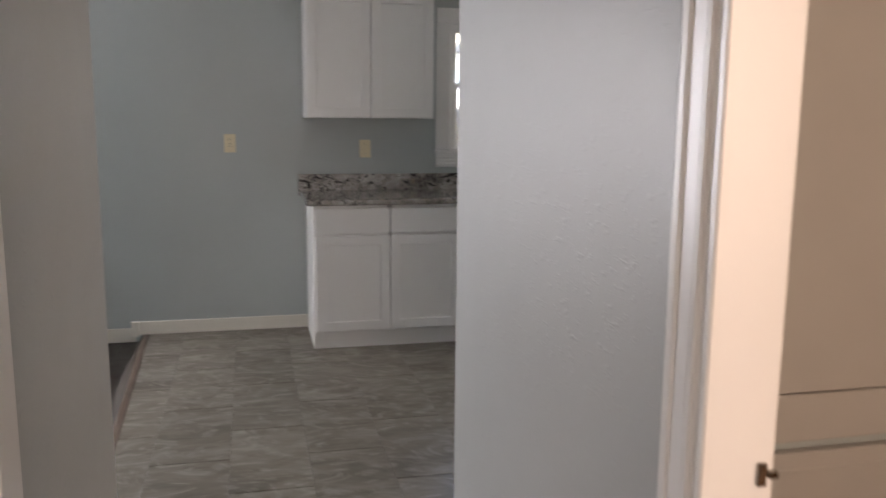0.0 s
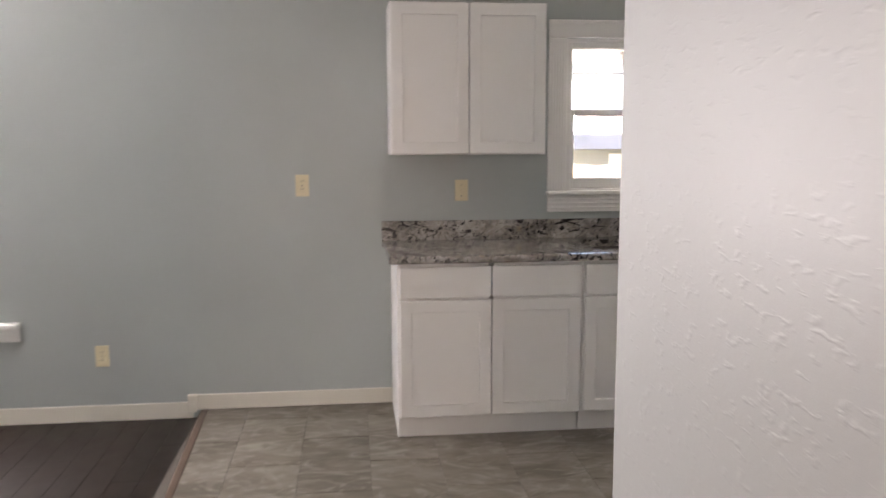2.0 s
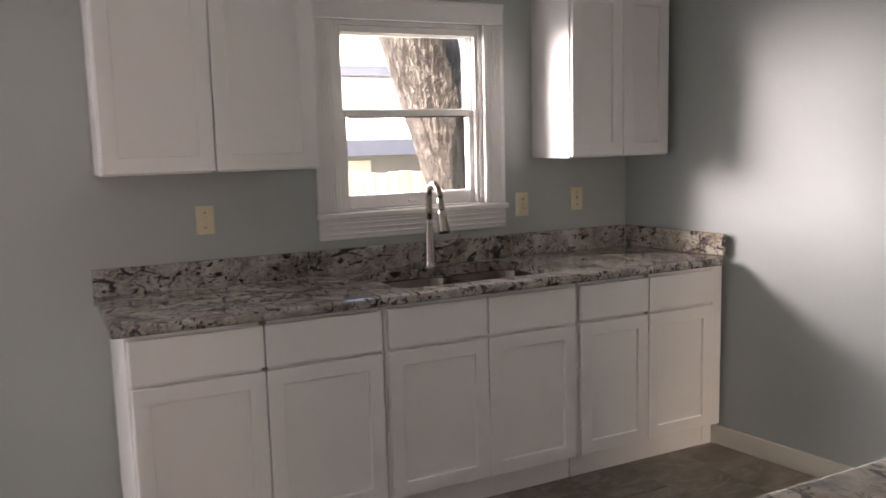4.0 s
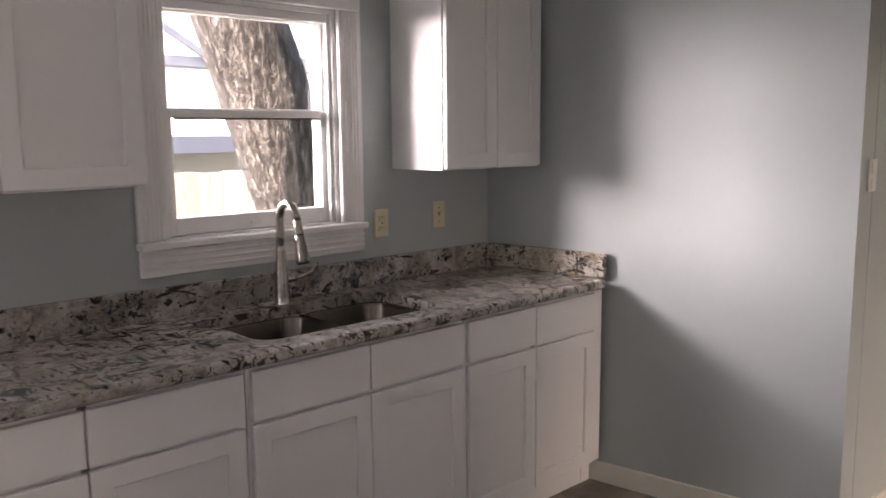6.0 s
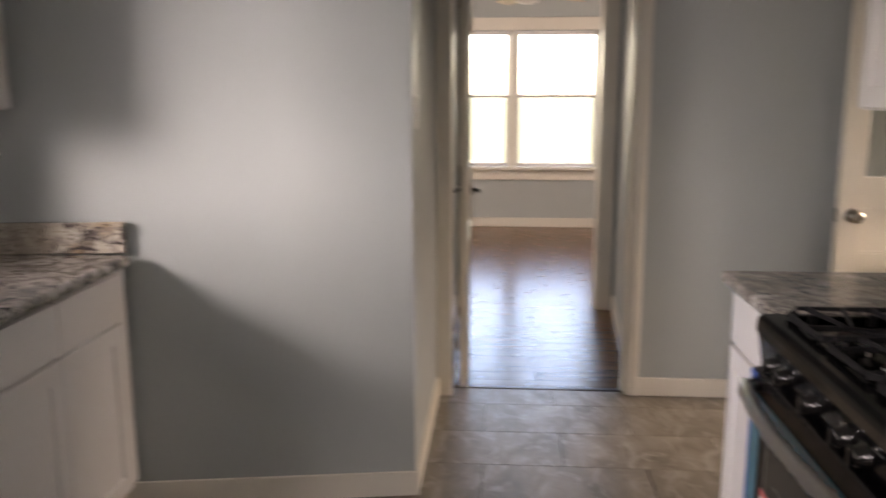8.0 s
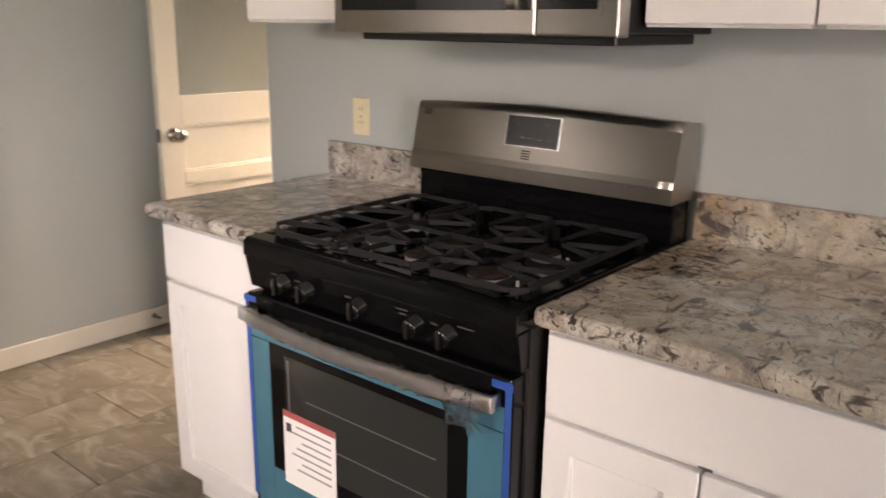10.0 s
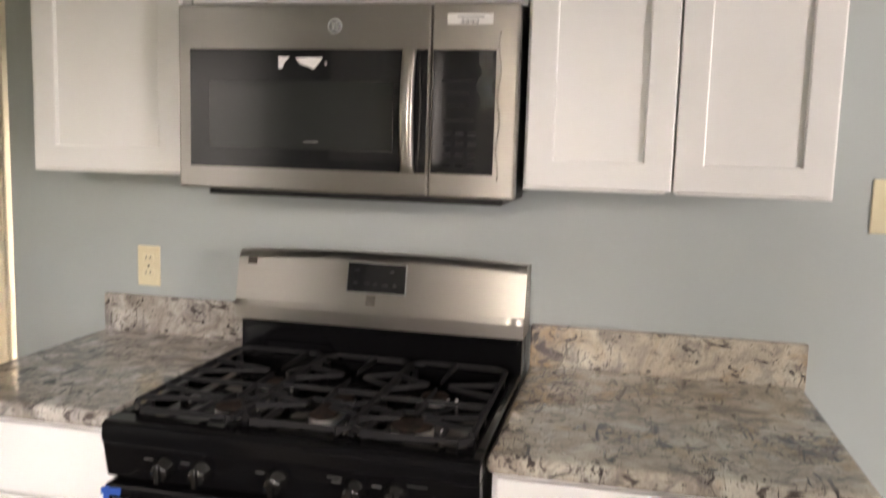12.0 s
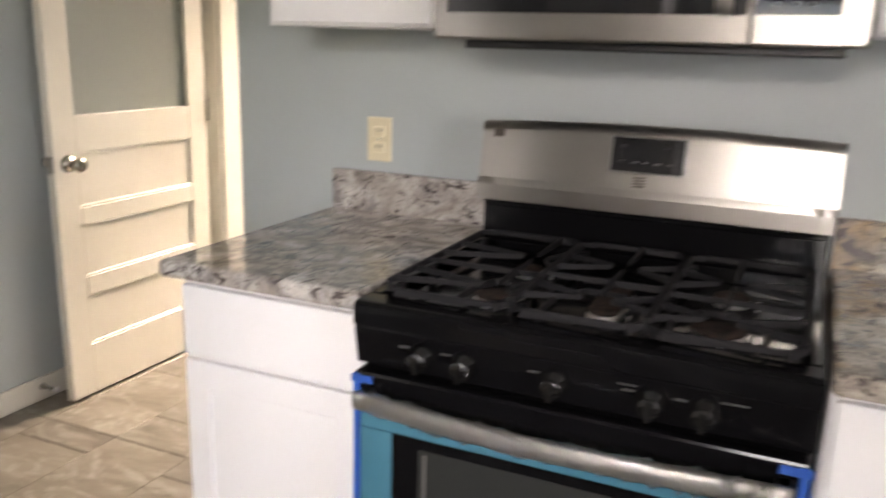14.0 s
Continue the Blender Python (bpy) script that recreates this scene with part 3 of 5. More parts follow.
# ---- windows ----
def sash(parent, x0, x1, y0, y1, z0, z1, stile, bottom, top, along="x"):
    """A glazed sash; the frame boards and one pane are parts of their own."""
    def blk(bm, a0, a1, b0, b1, c0, c1, bev=0.003):
        box(bm, a0, a1, b0, b1, c0, c1, bev) if along == "x" else box(bm, b0, b1, a0, a1, c0, c1, bev)
    bm = nb()
    blk(bm, x0, x0 + stile, y0, y1, z0, z1)
    blk(bm, x1 - stile, x1, y0, y1, z0, z1)
    blk(bm, x0 + stile, x1 - stile, y0, y1, z0, z0 + bottom)
    blk(bm, x0 + stile, x1 - stile, y0, y1, z1 - top, z1)
    fr = part("sash", bm, M_WHITE, parent)
    bm = nb()
    mid = (y0 + y1) / 2
    blk(bm, x0 + stile - 0.004, x1 - stile + 0.004, mid - 0.002, mid + 0.002, z0 + bottom - 0.004, z1 - top + 0.004, 0)
    pane = part("pane", bm, M_GLASS, fr, "clear glass pane")
    pane.visible_shadow = False
    return fr


win = thing("window_1", ((WX0 + WX1) / 2, 6.0, WZ0), "white double-hung wooden window over the sink, blown-out daylight behind", "window")
win["kind"] = "structure"
bm = nb()                                              # lining of the opening
box(bm, WX0, WX0 + 0.016, 6.002, 6.15, WZ0, WZ1)
box(bm, WX1 - 0.016, WX1, 6.002, 6.15, WZ0, WZ1)
box(bm, WX0 + 0.016, WX1 - 0.016, 6.002, 6.15, WZ1 - 0.016, WZ1)
box(bm, WX0 + 0.016, WX1 - 0.016, 6.002, 6.15, WZ0, WZ0 + 0.016)
part("lining", bm, M_WHITE, win)
bm = nb()                                              # stops beside the sashes
box(bm, WX0 + 0.0165, WX0 + 0.034, 6.012, 6.030, WZ0 + 0.017, WZ1 - 0.017, 0.003)
box(bm, WX1 - 0.034, WX1 - 0.0165, 6.012, 6.030, WZ0 + 0.017, WZ1 - 0.017, 0.003)
box(bm, WX0 + 0.034, WX1 - 0.034, 6.012, 6.030, WZ1 - 0.05, WZ1 - 0.017, 0.003)
part("stop", bm, M_WHITE, win)
for x0, x1 in ((1.812, WX0 - 0.001), (WX1 + 0.001, 2.742)):
    bm = nb()
    box(bm, x0, x1, 5.980, 5.999, 1.176, WZ1 + 0.001, 0.003)
    g = (x1 - x0) / 7
    for i in range(1, 6, 1):
        box(bm, x0 + g * (i + 0.25), x0 + g * (i + 0.75), 5.976, 5.981, 1.18, WZ1 - 0.002, 0.0015)
    part("casing", bm, M_WHITE, win, "fluted white casing board")
bm = nb()
box(bm, 1.812, 2.742, 5.978, 5.999, WZ1 + 0.002, 2.094, 0.004)
box(bm, 1.812, 2.742, 5.972, 5.979, 2.072, 2.09, 0.002)
part("head_casing", bm, M_WHITE, win)
bm = nb()
box(bm, 1.808, 2.746, 5.956, 6.03, 1.148, 1.174, 0.006, 2)
part("window_stool", bm, M_WHITE, win)
bm = nb()
box(bm, 1.815, 2.740, 5.980, 5.999, 1.056, 1.147, 0.004)
for z in (1.074, 1.097, 1.120):
    box(bm, 1.815, 2.740, 5.975, 5.981, z, z + 0.012, 0.003)
part("apron", bm, M_WHITE, win, "grooved white apron board")
sash(win, WX0 + 0.018, WX1 - 0.018, 6.034, 6.066, WZ0 + 0.017, 1.617, 0.038, 0.06, 0.030)
sash(win, WX0 + 0.018, WX1 - 0.018, 6.070, 6.102, 1.590, WZ1 - 0.017, 0.034, 0.030, 0.034)
bm = nb()
box(bm, 2.255, 2.30, 6.024, 6.034, WZ0 + 0.035, WZ0 + 0.050, 0.003)
part("sash_lift", bm, M_WHITEPLASTIC, win)
bm = nb()
box(bm, WX0 + 0.06, WX1 - 0.06, 6.030, 6.034, 1.580, 1.587, 0.001)
part("weather_strip", bm, M_SLOT, win, "dirty dark weather strip under the meeting rail")

# the dining room's window, of which the stool end shows
dwin = thing("window_2", (-1.72, 6.0, 0.53), "white trimmed dining room window with a projecting stool", "window")
dwin["kind"] = "structure"
bm = nb()
box(bm, -2.40, -1.0, 5.935, 5.999, 0.485, 0.512, 0.005, 2)
part("window_stool", bm, M_WHITE, dwin)
bm = nb()
box(bm, -2.39, -1.008, 5.975, 5.999, 0.41, 0.484, 0.004)
part("apron", bm, M_WHITE, dwin)
for x0, x1 in ((-2.29, -2.202), (-1.248, -1.185)):
    bm = nb()
    box(bm, x0, x1, 5.978, 5.999, 0.513, 2.12, 0.003)
    part("casing", bm, M_WHITE, dwin)

# the far room's pair of windows
for n, (a, b) in enumerate(FY):
    w = thing(f"window_{n + 3}", (9.83, (a + b) / 2, FZ0), "white double-hung window in the far room, bright daylight behind", "window", "far windows")
    w["kind"] = "structure"
    sash(w, a + 0.002, b - 0.002, 9.86, 9.89, FZ0 + 0.002, 1.40, 0.034, 0.036, 0.03, "y")
    sash(w, a + 0.002, b - 0.002, 9.894, 9.924, 1.37, FZ1 - 0.002, 0.034, 0.03, 0.04, "y")
bm = nb()
box(bm, 9.808, 9.829, 3.04, 3.155, FZ0, 2.06, 0.004)
box(bm, 9.808, 9.829, 4.005, 4.080, FZ0, 2.06, 0.004)
box(bm, 9.808, 9.829, 4.930, 5.045, FZ0, 2.06, 0.004)
box(bm, 9.806, 9.829, 3.02, 5.065, 2.061, 2.19, 0.004)
box(bm, 9.77, 9.829, 3.00, 5.085, 0.605, 0.639, 0.006, 2)
box(bm, 9.81, 9.829, 3.04, 5.045, 0.50, 0.604, 0.004)
setting("trim_far_windows", bm, M_TRIM, "cream casing, stool and apron round the far windows", "trim")


# ---- cabinets ----
def hoop(bm, x0, x1, y0, y1, z0, z1, rail, bevel):
    """A flat rectangular frame in one piece, all its edges eased."""
    loops = []
    for y in (y0, y1):
        for r in (0.0, rail):
            loops.append([bm.verts.new(p) for p in ((x0 + r, y, z0 + r), (x1 - r, y, z0 + r), (x1 - r, y, z1 - r), (x0 + r, y, z1 - r))])
    fo, fi, bo, bi = loops
    fs = []
    for i in range(4):
        j = (i + 1) % 4
        for a, b in ((fo, fi), (bi, bo), (bo, fo), (fi, bi)):
            fs.append(bm.faces.new((a[i], a[j], b[j], b[i])))
    bmesh.ops.recalc_face_normals(bm, faces=fs)
    sharp = [e for e in {e for f in fs for e in f.edges} if e.calc_face_angle(0) > 0.5]
    bmesh.ops.bevel(bm, geom=sharp, offset=bevel, segments=2, affect="EDGES", profile=0.5)


def shaker(parent, x0, x1, z0, z1, front, face, name="door", rail=0.058):
    """A frame-and-panel door whose face lies at y = front; face +1 looks to +y."""
    back = front - face * 0.019
    y0, y1 = sorted((front, back))
    bm = nb()
    hoop(bm, x0, x1, y0, y1, z0, z1, rail, 0.0032)
    d = part(name, bm, M_CAB, parent)
    bm = nb()
    p0, p1 = sorted((front - face * 0.0115, front - face * 0.0175))
    box(bm, x0 + rail - 0.004, x1 - rail + 0.004, p0, p1, z0 + rail - 0.004, z1 - rail + 0.004)
    part("panel", bm, M_CAB, d)
    return d


def slab_front(parent, x0, x1, z0, z1, front, face, name="drawer_front"):
    bm = nb()
    y0, y1 = sorted((front, front - face * 0.019))
    box(bm, x0, x1, y0, y1, z0, z1, 0.003, 2)
    return part(name, bm, M_CAB, parent)


def carcass(bm, x0, x1, y0, y1, z0, z1, face, splits):
    """A cabinet body, hollow behind the slit where its two doors meet."""
    if not splits:
        box(bm, x0, x1, y0, y1, z0, z1, 0.0015)
        return
    a, b = splits[0] - 0.012, splits[0] + 0.012
    if face > 0:
        poly = [(x0, y0), (x1, y0), (x1, y1), (b, y1), (b, y1 - 0.16), (a, y1 - 0.16), (a, y1), (x0, y1)]
    else:
        poly = [(x0, y0), (a, y0), (a, y0 + 0.16), (b, y0 + 0.16), (b, y0), (x1, y0), (x1, y1), (x0, y1)]
    prism(bm, poly, z0, z1, 0.0012)


def base_unit(x0, x1, back, front, face, splits, label, drawers=None, group="base cabinets", sink=False):
    """Base cabinet with drawer fronts over doors; splits are the inner door edges."""
    unit = thing("base_cabinet", ((x0 + x1) / 2, (back + front) / 2, 0.0), label, "cabinet", group)
    y0, y1 = sorted((back, front - face * 0.021))
    bm = nb()
    carcass(bm, x0 + 0.0005, x1 - 0.0005, y0, y1, 0.112, 0.660 if sink else 0.874, face, splits)
    part("body", bm, M_CAB, unit)
    if sink:
        bm = nb()
        box(bm, x0 + 0.0005, x1 - 0.0005, y0, y0 + 0.02, 0.661, 0.874, 0.0015)
        part("front_rail", bm, M_CAB, unit)
        for a in (x0 + 0.0005, x1 - 0.0185):
            bm = nb()
            box(bm, a, a + 0.018, y0 + 0.021, y1, 0.661, 0.874, 0.0015)
            part("side_panel", bm, M_CAB, unit)
    bm = nb()
    t0, t1 = sorted((back, front - face * 0.072))
    box(bm, x0 + 0.002, x1 - 0.002, t0, t1, 0.0, 0.111, 0.001)
    part("toe_kick", bm, M_CAB, unit)
    edges = [x0] + list(splits) + [x1]
    for a, b in zip(edges, edges[1:]):
        shaker(unit, a + (0.012 if a == x0 else 0.002), b - (0.012 if b == x1 else 0.002), 0.120, 0.695, front, face)
    edges = [x0] + list(splits if drawers is None else drawers) + [x1]
    for a, b in zip(edges, edges[1:]):
        slab_front(unit, a + (0.012 if a == x0 else 0.002), b - (0.012 if b == x1 else 0.002), 0.708, 0.858, front, face)
    return unit


def wall_unit(x0, x1, back, front, face, z0, z1, splits, label, group="wall cabinets", cheek=0.006):
    unit = thing("wall_cabinet", ((x0 + x1) / 2, (back + front) / 2, z0), label, "cabinet", group)
    y0, y1 = sorted((back, front - face * 0.021))
    bm = nb()
    carcass(bm, x0, x1, y0, y1, z0, z1, face, splits)
    part("body", bm, M_CAB, unit)
    edges = [x0] + list(splits) + [x1]
    for a, b in zip(edges, edges[1:]):
        shaker(unit, a + (cheek if a == x0 else 0.002), b - (cheek if b == x1 else 0.002), z0 + 0.006, z1 - 0.006, front, face)
    return unit


SB, SF = 5.998, 5.372                                   # sink run: wall and door faces
base_unit(0.945, 1.850, SB, SF, -1, [1.400], "white shaker base cabinet with two drawers, end of the sink run")
base_unit(1.852, 2.722, SB, SF, -1, [2.290], "white shaker sink base cabinet with false drawer fronts", sink=True)
base_unit(2.724, 3.488, SB, SF, -1, [3.10], "white shaker base cabinet beside the east wall")
bm = nb()
box(bm, 3.4885, 3.545, 5.392, 5.41, 0.112, 0.874)
box(bm, 3.4885, 3.545, 5.444, 5.46, 0.0, 0.1115)
lone("filler_strip", bm, M_CAB, "white filler strip between cabinet and wall", "filler strip")
wall_unit(0.938, 1.728, SB, 5.670, -1, 1.380, 2.130, [1.333], "white shaker wall cabinet with two doors, beside the window")
wall_unit(2.905, 3.470, SB, 5.670, -1, 1.380, 2.130, [3.195], "white shaker wall cabinet in the corner beside the window")

TB, TF = 2.812, 3.462                                   # stove run
base_unit(1.536, 2.156, TB, TF, 1, [1.849], "white shaker base cabinet with one wide drawer, beside the range", [])
base_unit(2.934, 3.385, TB, TF, 1, [], "narrow white shaker base cabinet with one drawer, beside the range")
wall_unit(1.536, 2.156, TB, 3.172, 1, 1.382, 2.130, [1.847], "white shaker wall cabinet with two doors, beside the microwave")
wall_unit(2.160, 2.930, TB, 3.172, 1, 1.766, 2.130, [2.551], "short white shaker cabinet above the microwave", cheek=0.010)
wall_unit(2.934, 3.362, TB, 3.172, 1, 1.382, 2.130, [], "single-door white shaker wall cabinet", cheek=0.020)


# ---- worktops ----
def granite_slab(name, x0, x1, y0, y1, z0, z1, material, label, hole=None, bevel=0.014):
    bm = nb()
    if hole:
        outer = [bm.verts.new((x, y, z1)) for x, y in ((x0, y0), (x1, y0), (x1, y1), (x0, y1))]
        es = [bm.edges.new((outer[i], outer[(i + 1) % 4])) for i in range(4)]
        for outline in hole:
            vs = [bm.verts.new((x, y, z1)) for x, y in outline]
            es += [bm.edges.new((vs[i], vs[(i + 1) % len(vs)])) for i in range(len(vs))]
        bmesh.ops.triangle_fill(bm, use_beauty=True, use_dissolve=False, edges=es)
        ext = bmesh.ops.extrude_face_region(bm, geom=list(bm.faces))
        bmesh.ops.translate(bm, vec=(0, 0, z0 - z1), verts=[g for g in ext["geom"] if isinstance(g, bmesh.types.BMVert)])
        bmesh.ops.recalc_face_normals(bm, faces=bm.faces)
        rim = [e for e in bm.edges if e.is_manifold and e.calc_face_angle(0) > 1.0 and
               all(min(abs(v.co.x - x0), abs(v.co.x - x1), abs(v.co.y - y0), abs(v.co.y - y1)) < 1e-4 for v in e.verts)]
        bmesh.ops.bevel(bm, geom=rim, offset=bevel, segments=4, affect="EDGES", profile=0.5)
    else:
        box(bm, x0, x1, y0, y1, z0, z1, bevel, 4)
    return lone(name, bm, material, label, "worktop")


BOWLS = ((2.136, 5.653, 0.366, 0.391), (2.511, 5.653, 0.350, 0.391))
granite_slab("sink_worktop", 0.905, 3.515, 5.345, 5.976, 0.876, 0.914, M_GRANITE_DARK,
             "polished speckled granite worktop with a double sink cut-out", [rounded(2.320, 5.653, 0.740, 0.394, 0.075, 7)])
granite_slab("stove_worktop_west", 1.490, 2.160, 2.834, 3.495, 0.876, 0.914, M_GRANITE_WARM, "polished speckled granite worktop beside the range, rusty patches")
granite_slab("stove_worktop_east", 2.930, 3.405, 2.834, 3.495, 0.876, 0.914, M_GRANITE, "polished speckled granite worktop end beside the range")


def splash(x0, x1, y0, y1, material, label):
    bm = nb()
    box(bm, x0, x1, y0, y1, 0.876, 1.018, 0.003, 2)
    return lone("backsplash", bm, material, label, "backsplash", "granite backsplashes")


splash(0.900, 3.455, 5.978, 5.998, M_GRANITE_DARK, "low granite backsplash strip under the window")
bm = nb()
prism(bm, [(3.478, 5.975), (3.457, 5.975), (3.528, 5.372), (3.549, 5.372)], 0.915, 1.018, 0.002)
bmesh.ops.recalc_face_normals(bm, faces=bm.faces)
lone("backsplash", bm, M_GRANITE_WARM, "short granite side splash against the east wall", "backsplash", "granite backsplashes")
splash(1.486, 2.158, 2.812, 2.832, M_GRANITE_EDGE, "low granite backsplash strip with rusty patches")
splash(2.932, 3.402, 2.812, 2.832, M_GRANITE, "low granite backsplash strip at the counter's end")

# ---- sink and faucet ----
sink = thing("kitchen_sink", (2.3, 5.625, 0.70), "stainless steel double-bowl sink set under the granite", "sink")
for cx, cy, w, d in BOWLS:
    bm = nb()
    steps = [(0.030, 0.874, 0.08), (0.012, 0.8735, 0.075), (0.008, 0.868, 0.075), (-0.004, 0.74, 0.07), (-0.02, 0.715, 0.07), (-0.06, 0.700, 0.06), (-0.20, 0.694, 0.04)]
    rings = []
    for grow, z, r in steps:
        rings.append([bm.verts.new((x, y, z)) for x, y in rounded(cx, cy, max(0.1, w + grow), max(0.1, d + grow), min(r, (d + grow) / 2 - 0.01), 7)])
    for a, b in zip(rings, rings[1:]):
        for i in range(len(a)):
            bm.faces.new((a[(i + 1) % len(a)], a[i], b[i], b[(i + 1) % len(a)])).smooth = True
    bm.faces.new(rings[-1])
    bowl = part("bowl", bm, M_SINK, sink)
    bm = nb()
    lathe(bm, [(0.045, 0.0), (0.045, 0.003), (0.038, 0.004), (0.034, 0.001), (0.012, 0.001)], (cx, cy + 0.02, 0.694), n=20)
    part("drain", bm, M_CHROME, bowl, "round chrome drain")

fx, fy = 2.292, 5.892
bm = nb()
box(bm, 2.3200, 2.3350, 5.470, 5.836, 0.8745, 0.8790, 0.002, 2)
part("bridge", bm, M_SINK, sink, "narrow steel bridge between the bowls")
faucet = thing("faucet", (fx, fy, 0.914), "brushed nickel gooseneck faucet with pull-down spray head", "faucet")
bm = nb()
lathe(bm, [(0.031, 0.0), (0.031, 0.005), (0.0285, 0.010), (0.0265, 0.03), (0.0250, 0.075), (0.0245, 0.105), (0.0205, 0.150), (0.0165, 0.195), (0.0155, 0.215)], (fx, fy, 0.914))
part("body", bm, M_NICKEL, faucet)
bm = nb()
pts = [(fx, fy, 1.125), (fx, fy, 1.17), (fx, fy, 1.222)]
for i in range(1, 15):
    a = math.pi * i / 14 * 0.96
    pts.append((fx, fy - 0.057 + 0.057 * math.cos(a), 1.222 + 0.062 * math.sin(a)))
tube(bm, pts, 0.0148, 18)
part("spout", bm, M_NICKEL, faucet)
bm = nb()
_end = Vector(pts[-1])
_dir = (Vector(pts[-1]) - Vector(pts[-2])).normalized()
tube(bm, [_end, _end + _dir * 0.028, _end + _dir * 0.048, _end + _dir * 0.050], [0.0148, 0.0150, 0.0160, 0.0165], 18)
part("collar", bm, M_NICKEL, faucet)
bm = nb()
tube(bm, [_end + _dir * 0.0503, _end + _dir * 0.054], [0.0162, 0.0162], 18)
part("seam_ring", bm, M_BLACKPLASTIC, faucet)
bm = nb()
tube(bm, [_end + _dir * 0.0545, _end + _dir * 0.075, _end + _dir * 0.11, _end + _dir * 0.145, _end + _dir * 0.150], [0.0168, 0.0185, 0.0220, 0.0262, 0.0255], 20)
head = part("spray_head", bm, M_NICKEL, faucet)
bm = nb()
box(bm, fx + 0.017, fx + 0.026, _end.y - 0.010, _end.y + 0.008, _end.z - 0.125, _end.z - 0.080, 0.004, 2)
part("spray_button", bm, M_BLACKPLASTIC, head, "black spray button")
bm = nb()
tube(bm, [_end + _dir * 0.1505, _end + _dir * 0.156], [0.0245, 0.021], 18)
part("nozzle", bm, M_BLACKPLASTIC, head, "black rubber nozzle ring")
bm = nb()
tube(bm, [(fx + 0.018, fy, 1.005), (fx + 0.056, fy, 1.005), (fx + 0.060, fy, 1.005)], [0.0185, 0.0185, 0.015], 18)
part("valve", bm, M_NICKEL, faucet)
bm = nb()
tube(bm, [(fx + 0.050, fy, 1.006), (fx + 0.078, fy - 0.012, 1.008), (fx + 0.112, fy - 0.028, 1.024), (fx + 0.130, fy - 0.036, 1.052), (fx + 0.132, fy - 0.036, 1.058)], [0.0095, 0.0085, 0.0075, 0.0065, 0.004], 12)
part("lever", bm, M_NICKEL, faucet)


# ---- wall plates ----
def plate(kind, x, y, z, face, wide=0.072, high=0.116, material=None, cover=None, axis="y"):
    """A wall plate: kind is outlet or switch; face is the way that it looks."""
    material = material or M_IVORY
    words = {"outlet": "ivory duplex outlet plate on the painted wall", "switch": "ivory toggle light switch plate on the painted wall",
             "double": "white two-part light switch plate beside the doorway"}
    ob = thing("wall_outlet" if kind == "outlet" else "light_switch", (x, y, z - high / 2), words[kind], "outlet" if kind == "outlet" else "light switch")

    def blk(bm, u0, u1, d0, d1, w0, w1, bev):
        a, b = sorted((y + face * d0, y + face * d1))
        box(bm, x + u0, x + u1, a, b, z + w0, z + w1, bev)
    bm = nb()
    blk(bm, -wide / 2, wide / 2, 0.0005, 0.006, -high / 2, high / 2, 0.0025)
    p = part("plate", bm, material, ob)
    if kind == "outlet":
        for dz in (-0.021, 0.021):
            bm = nb()
            blk(bm, -0.017, 0.017, 0.005, 0.009, dz - 0.014, dz + 0.014, 0.003)
            part("socket", bm, material, p)
            for dx, w in ((-0.0065, 0.0012), (0.0065, 0.0012)):
                bm = nb()
                blk(bm, dx - w, dx + w, 0.0085, 0.0093, dz - 0.001, dz + 0.008, 0)
                part("slot", bm, M_SLOT, p)
        bm = nb()
        blk(bm, -0.003, 0.003, 0.0055, 0.007, -0.003, 0.003, 0.001)
        part("screw", bm, M_NICKEL, p)
    elif kind == "switch":
        bm = nb()
        blk(bm, -0.006, 0.006, 0.005, 0.018, -0.004, 0.012, 0.002)
        part("toggle", bm, material, p)
        bm = nb()
        blk(bm, -0.008, 0.008, 0.005, 0.0068, -0.014, 0.016, 0.001)
        part("slot", bm, material, p)
        for dz in (-0.03, 0.03):
            bm = nb()
            blk(bm, -0.003, 0.003, 0.0055, 0.007, dz - 0.003, dz + 0.003, 0.001)
            part("screw", bm, M_NICKEL, p)
    else:
        for dz in (-0.028, 0.028):
            bm = nb()
            blk(bm, -0.017, 0.017, 0.005, 0.010, dz - 0.022, dz + 0.022, 0.003)
            part("rocker", bm, M_WHITEPLASTIC, p)
    return ob


plate("outlet", 0.479, 6.0, 1.215, -1)
plate("switch", 1.338, 6.0, 1.181, -1)
plate("outlet", -0.60, 6.0, 0.315, -1)
plate("outlet", 2.842, 6.0, 1.158, -1)
plate("switch", 3.165, 6.0, 1.170, -1)
plate("outlet", 3.266, 2.81, 1.103, 1)
plate("switch", 1.335, 2.81, 1.358, 1, 0.076, 0.128)
plate("double", 3.822, 4.444, 1.365, -1, 0.072, 0.116, M_WHITEPLASTIC)
plate("double", 5.545, 3.4485, 1.395, 1, 0.072, 0.116, M_WHITEPLASTIC)

# ---- gas range ----
RX0, RX1, RF = 2.165, 2.926, 3.530
RM = (RX0 + RX1) / 2
gas_range = thing("gas_range", (RM, 3.18, 0.0), "black and stainless five-burner gas range, new, still in blue film", "range")
bm = nb()
box(bm, RX0 + 0.002, RX1 - 0.002, 2.87, RF - 0.045, 0.03, 0.868, 0.004)
part("body", bm, M_BLACKPLASTIC, gas_range)
for x in (RX0 + 0.05, RX1 - 0.05):
    for y in (2.92, 3.44):
        bm = nb()
        lathe(bm, [(0.018, 0.0), (0.018, 0.008), (0.010, 0.010), (0.010, 0.034)], (x, y, 0.0), n=12)
        part("foot", bm, M_BLACKPLASTIC, gas_range)
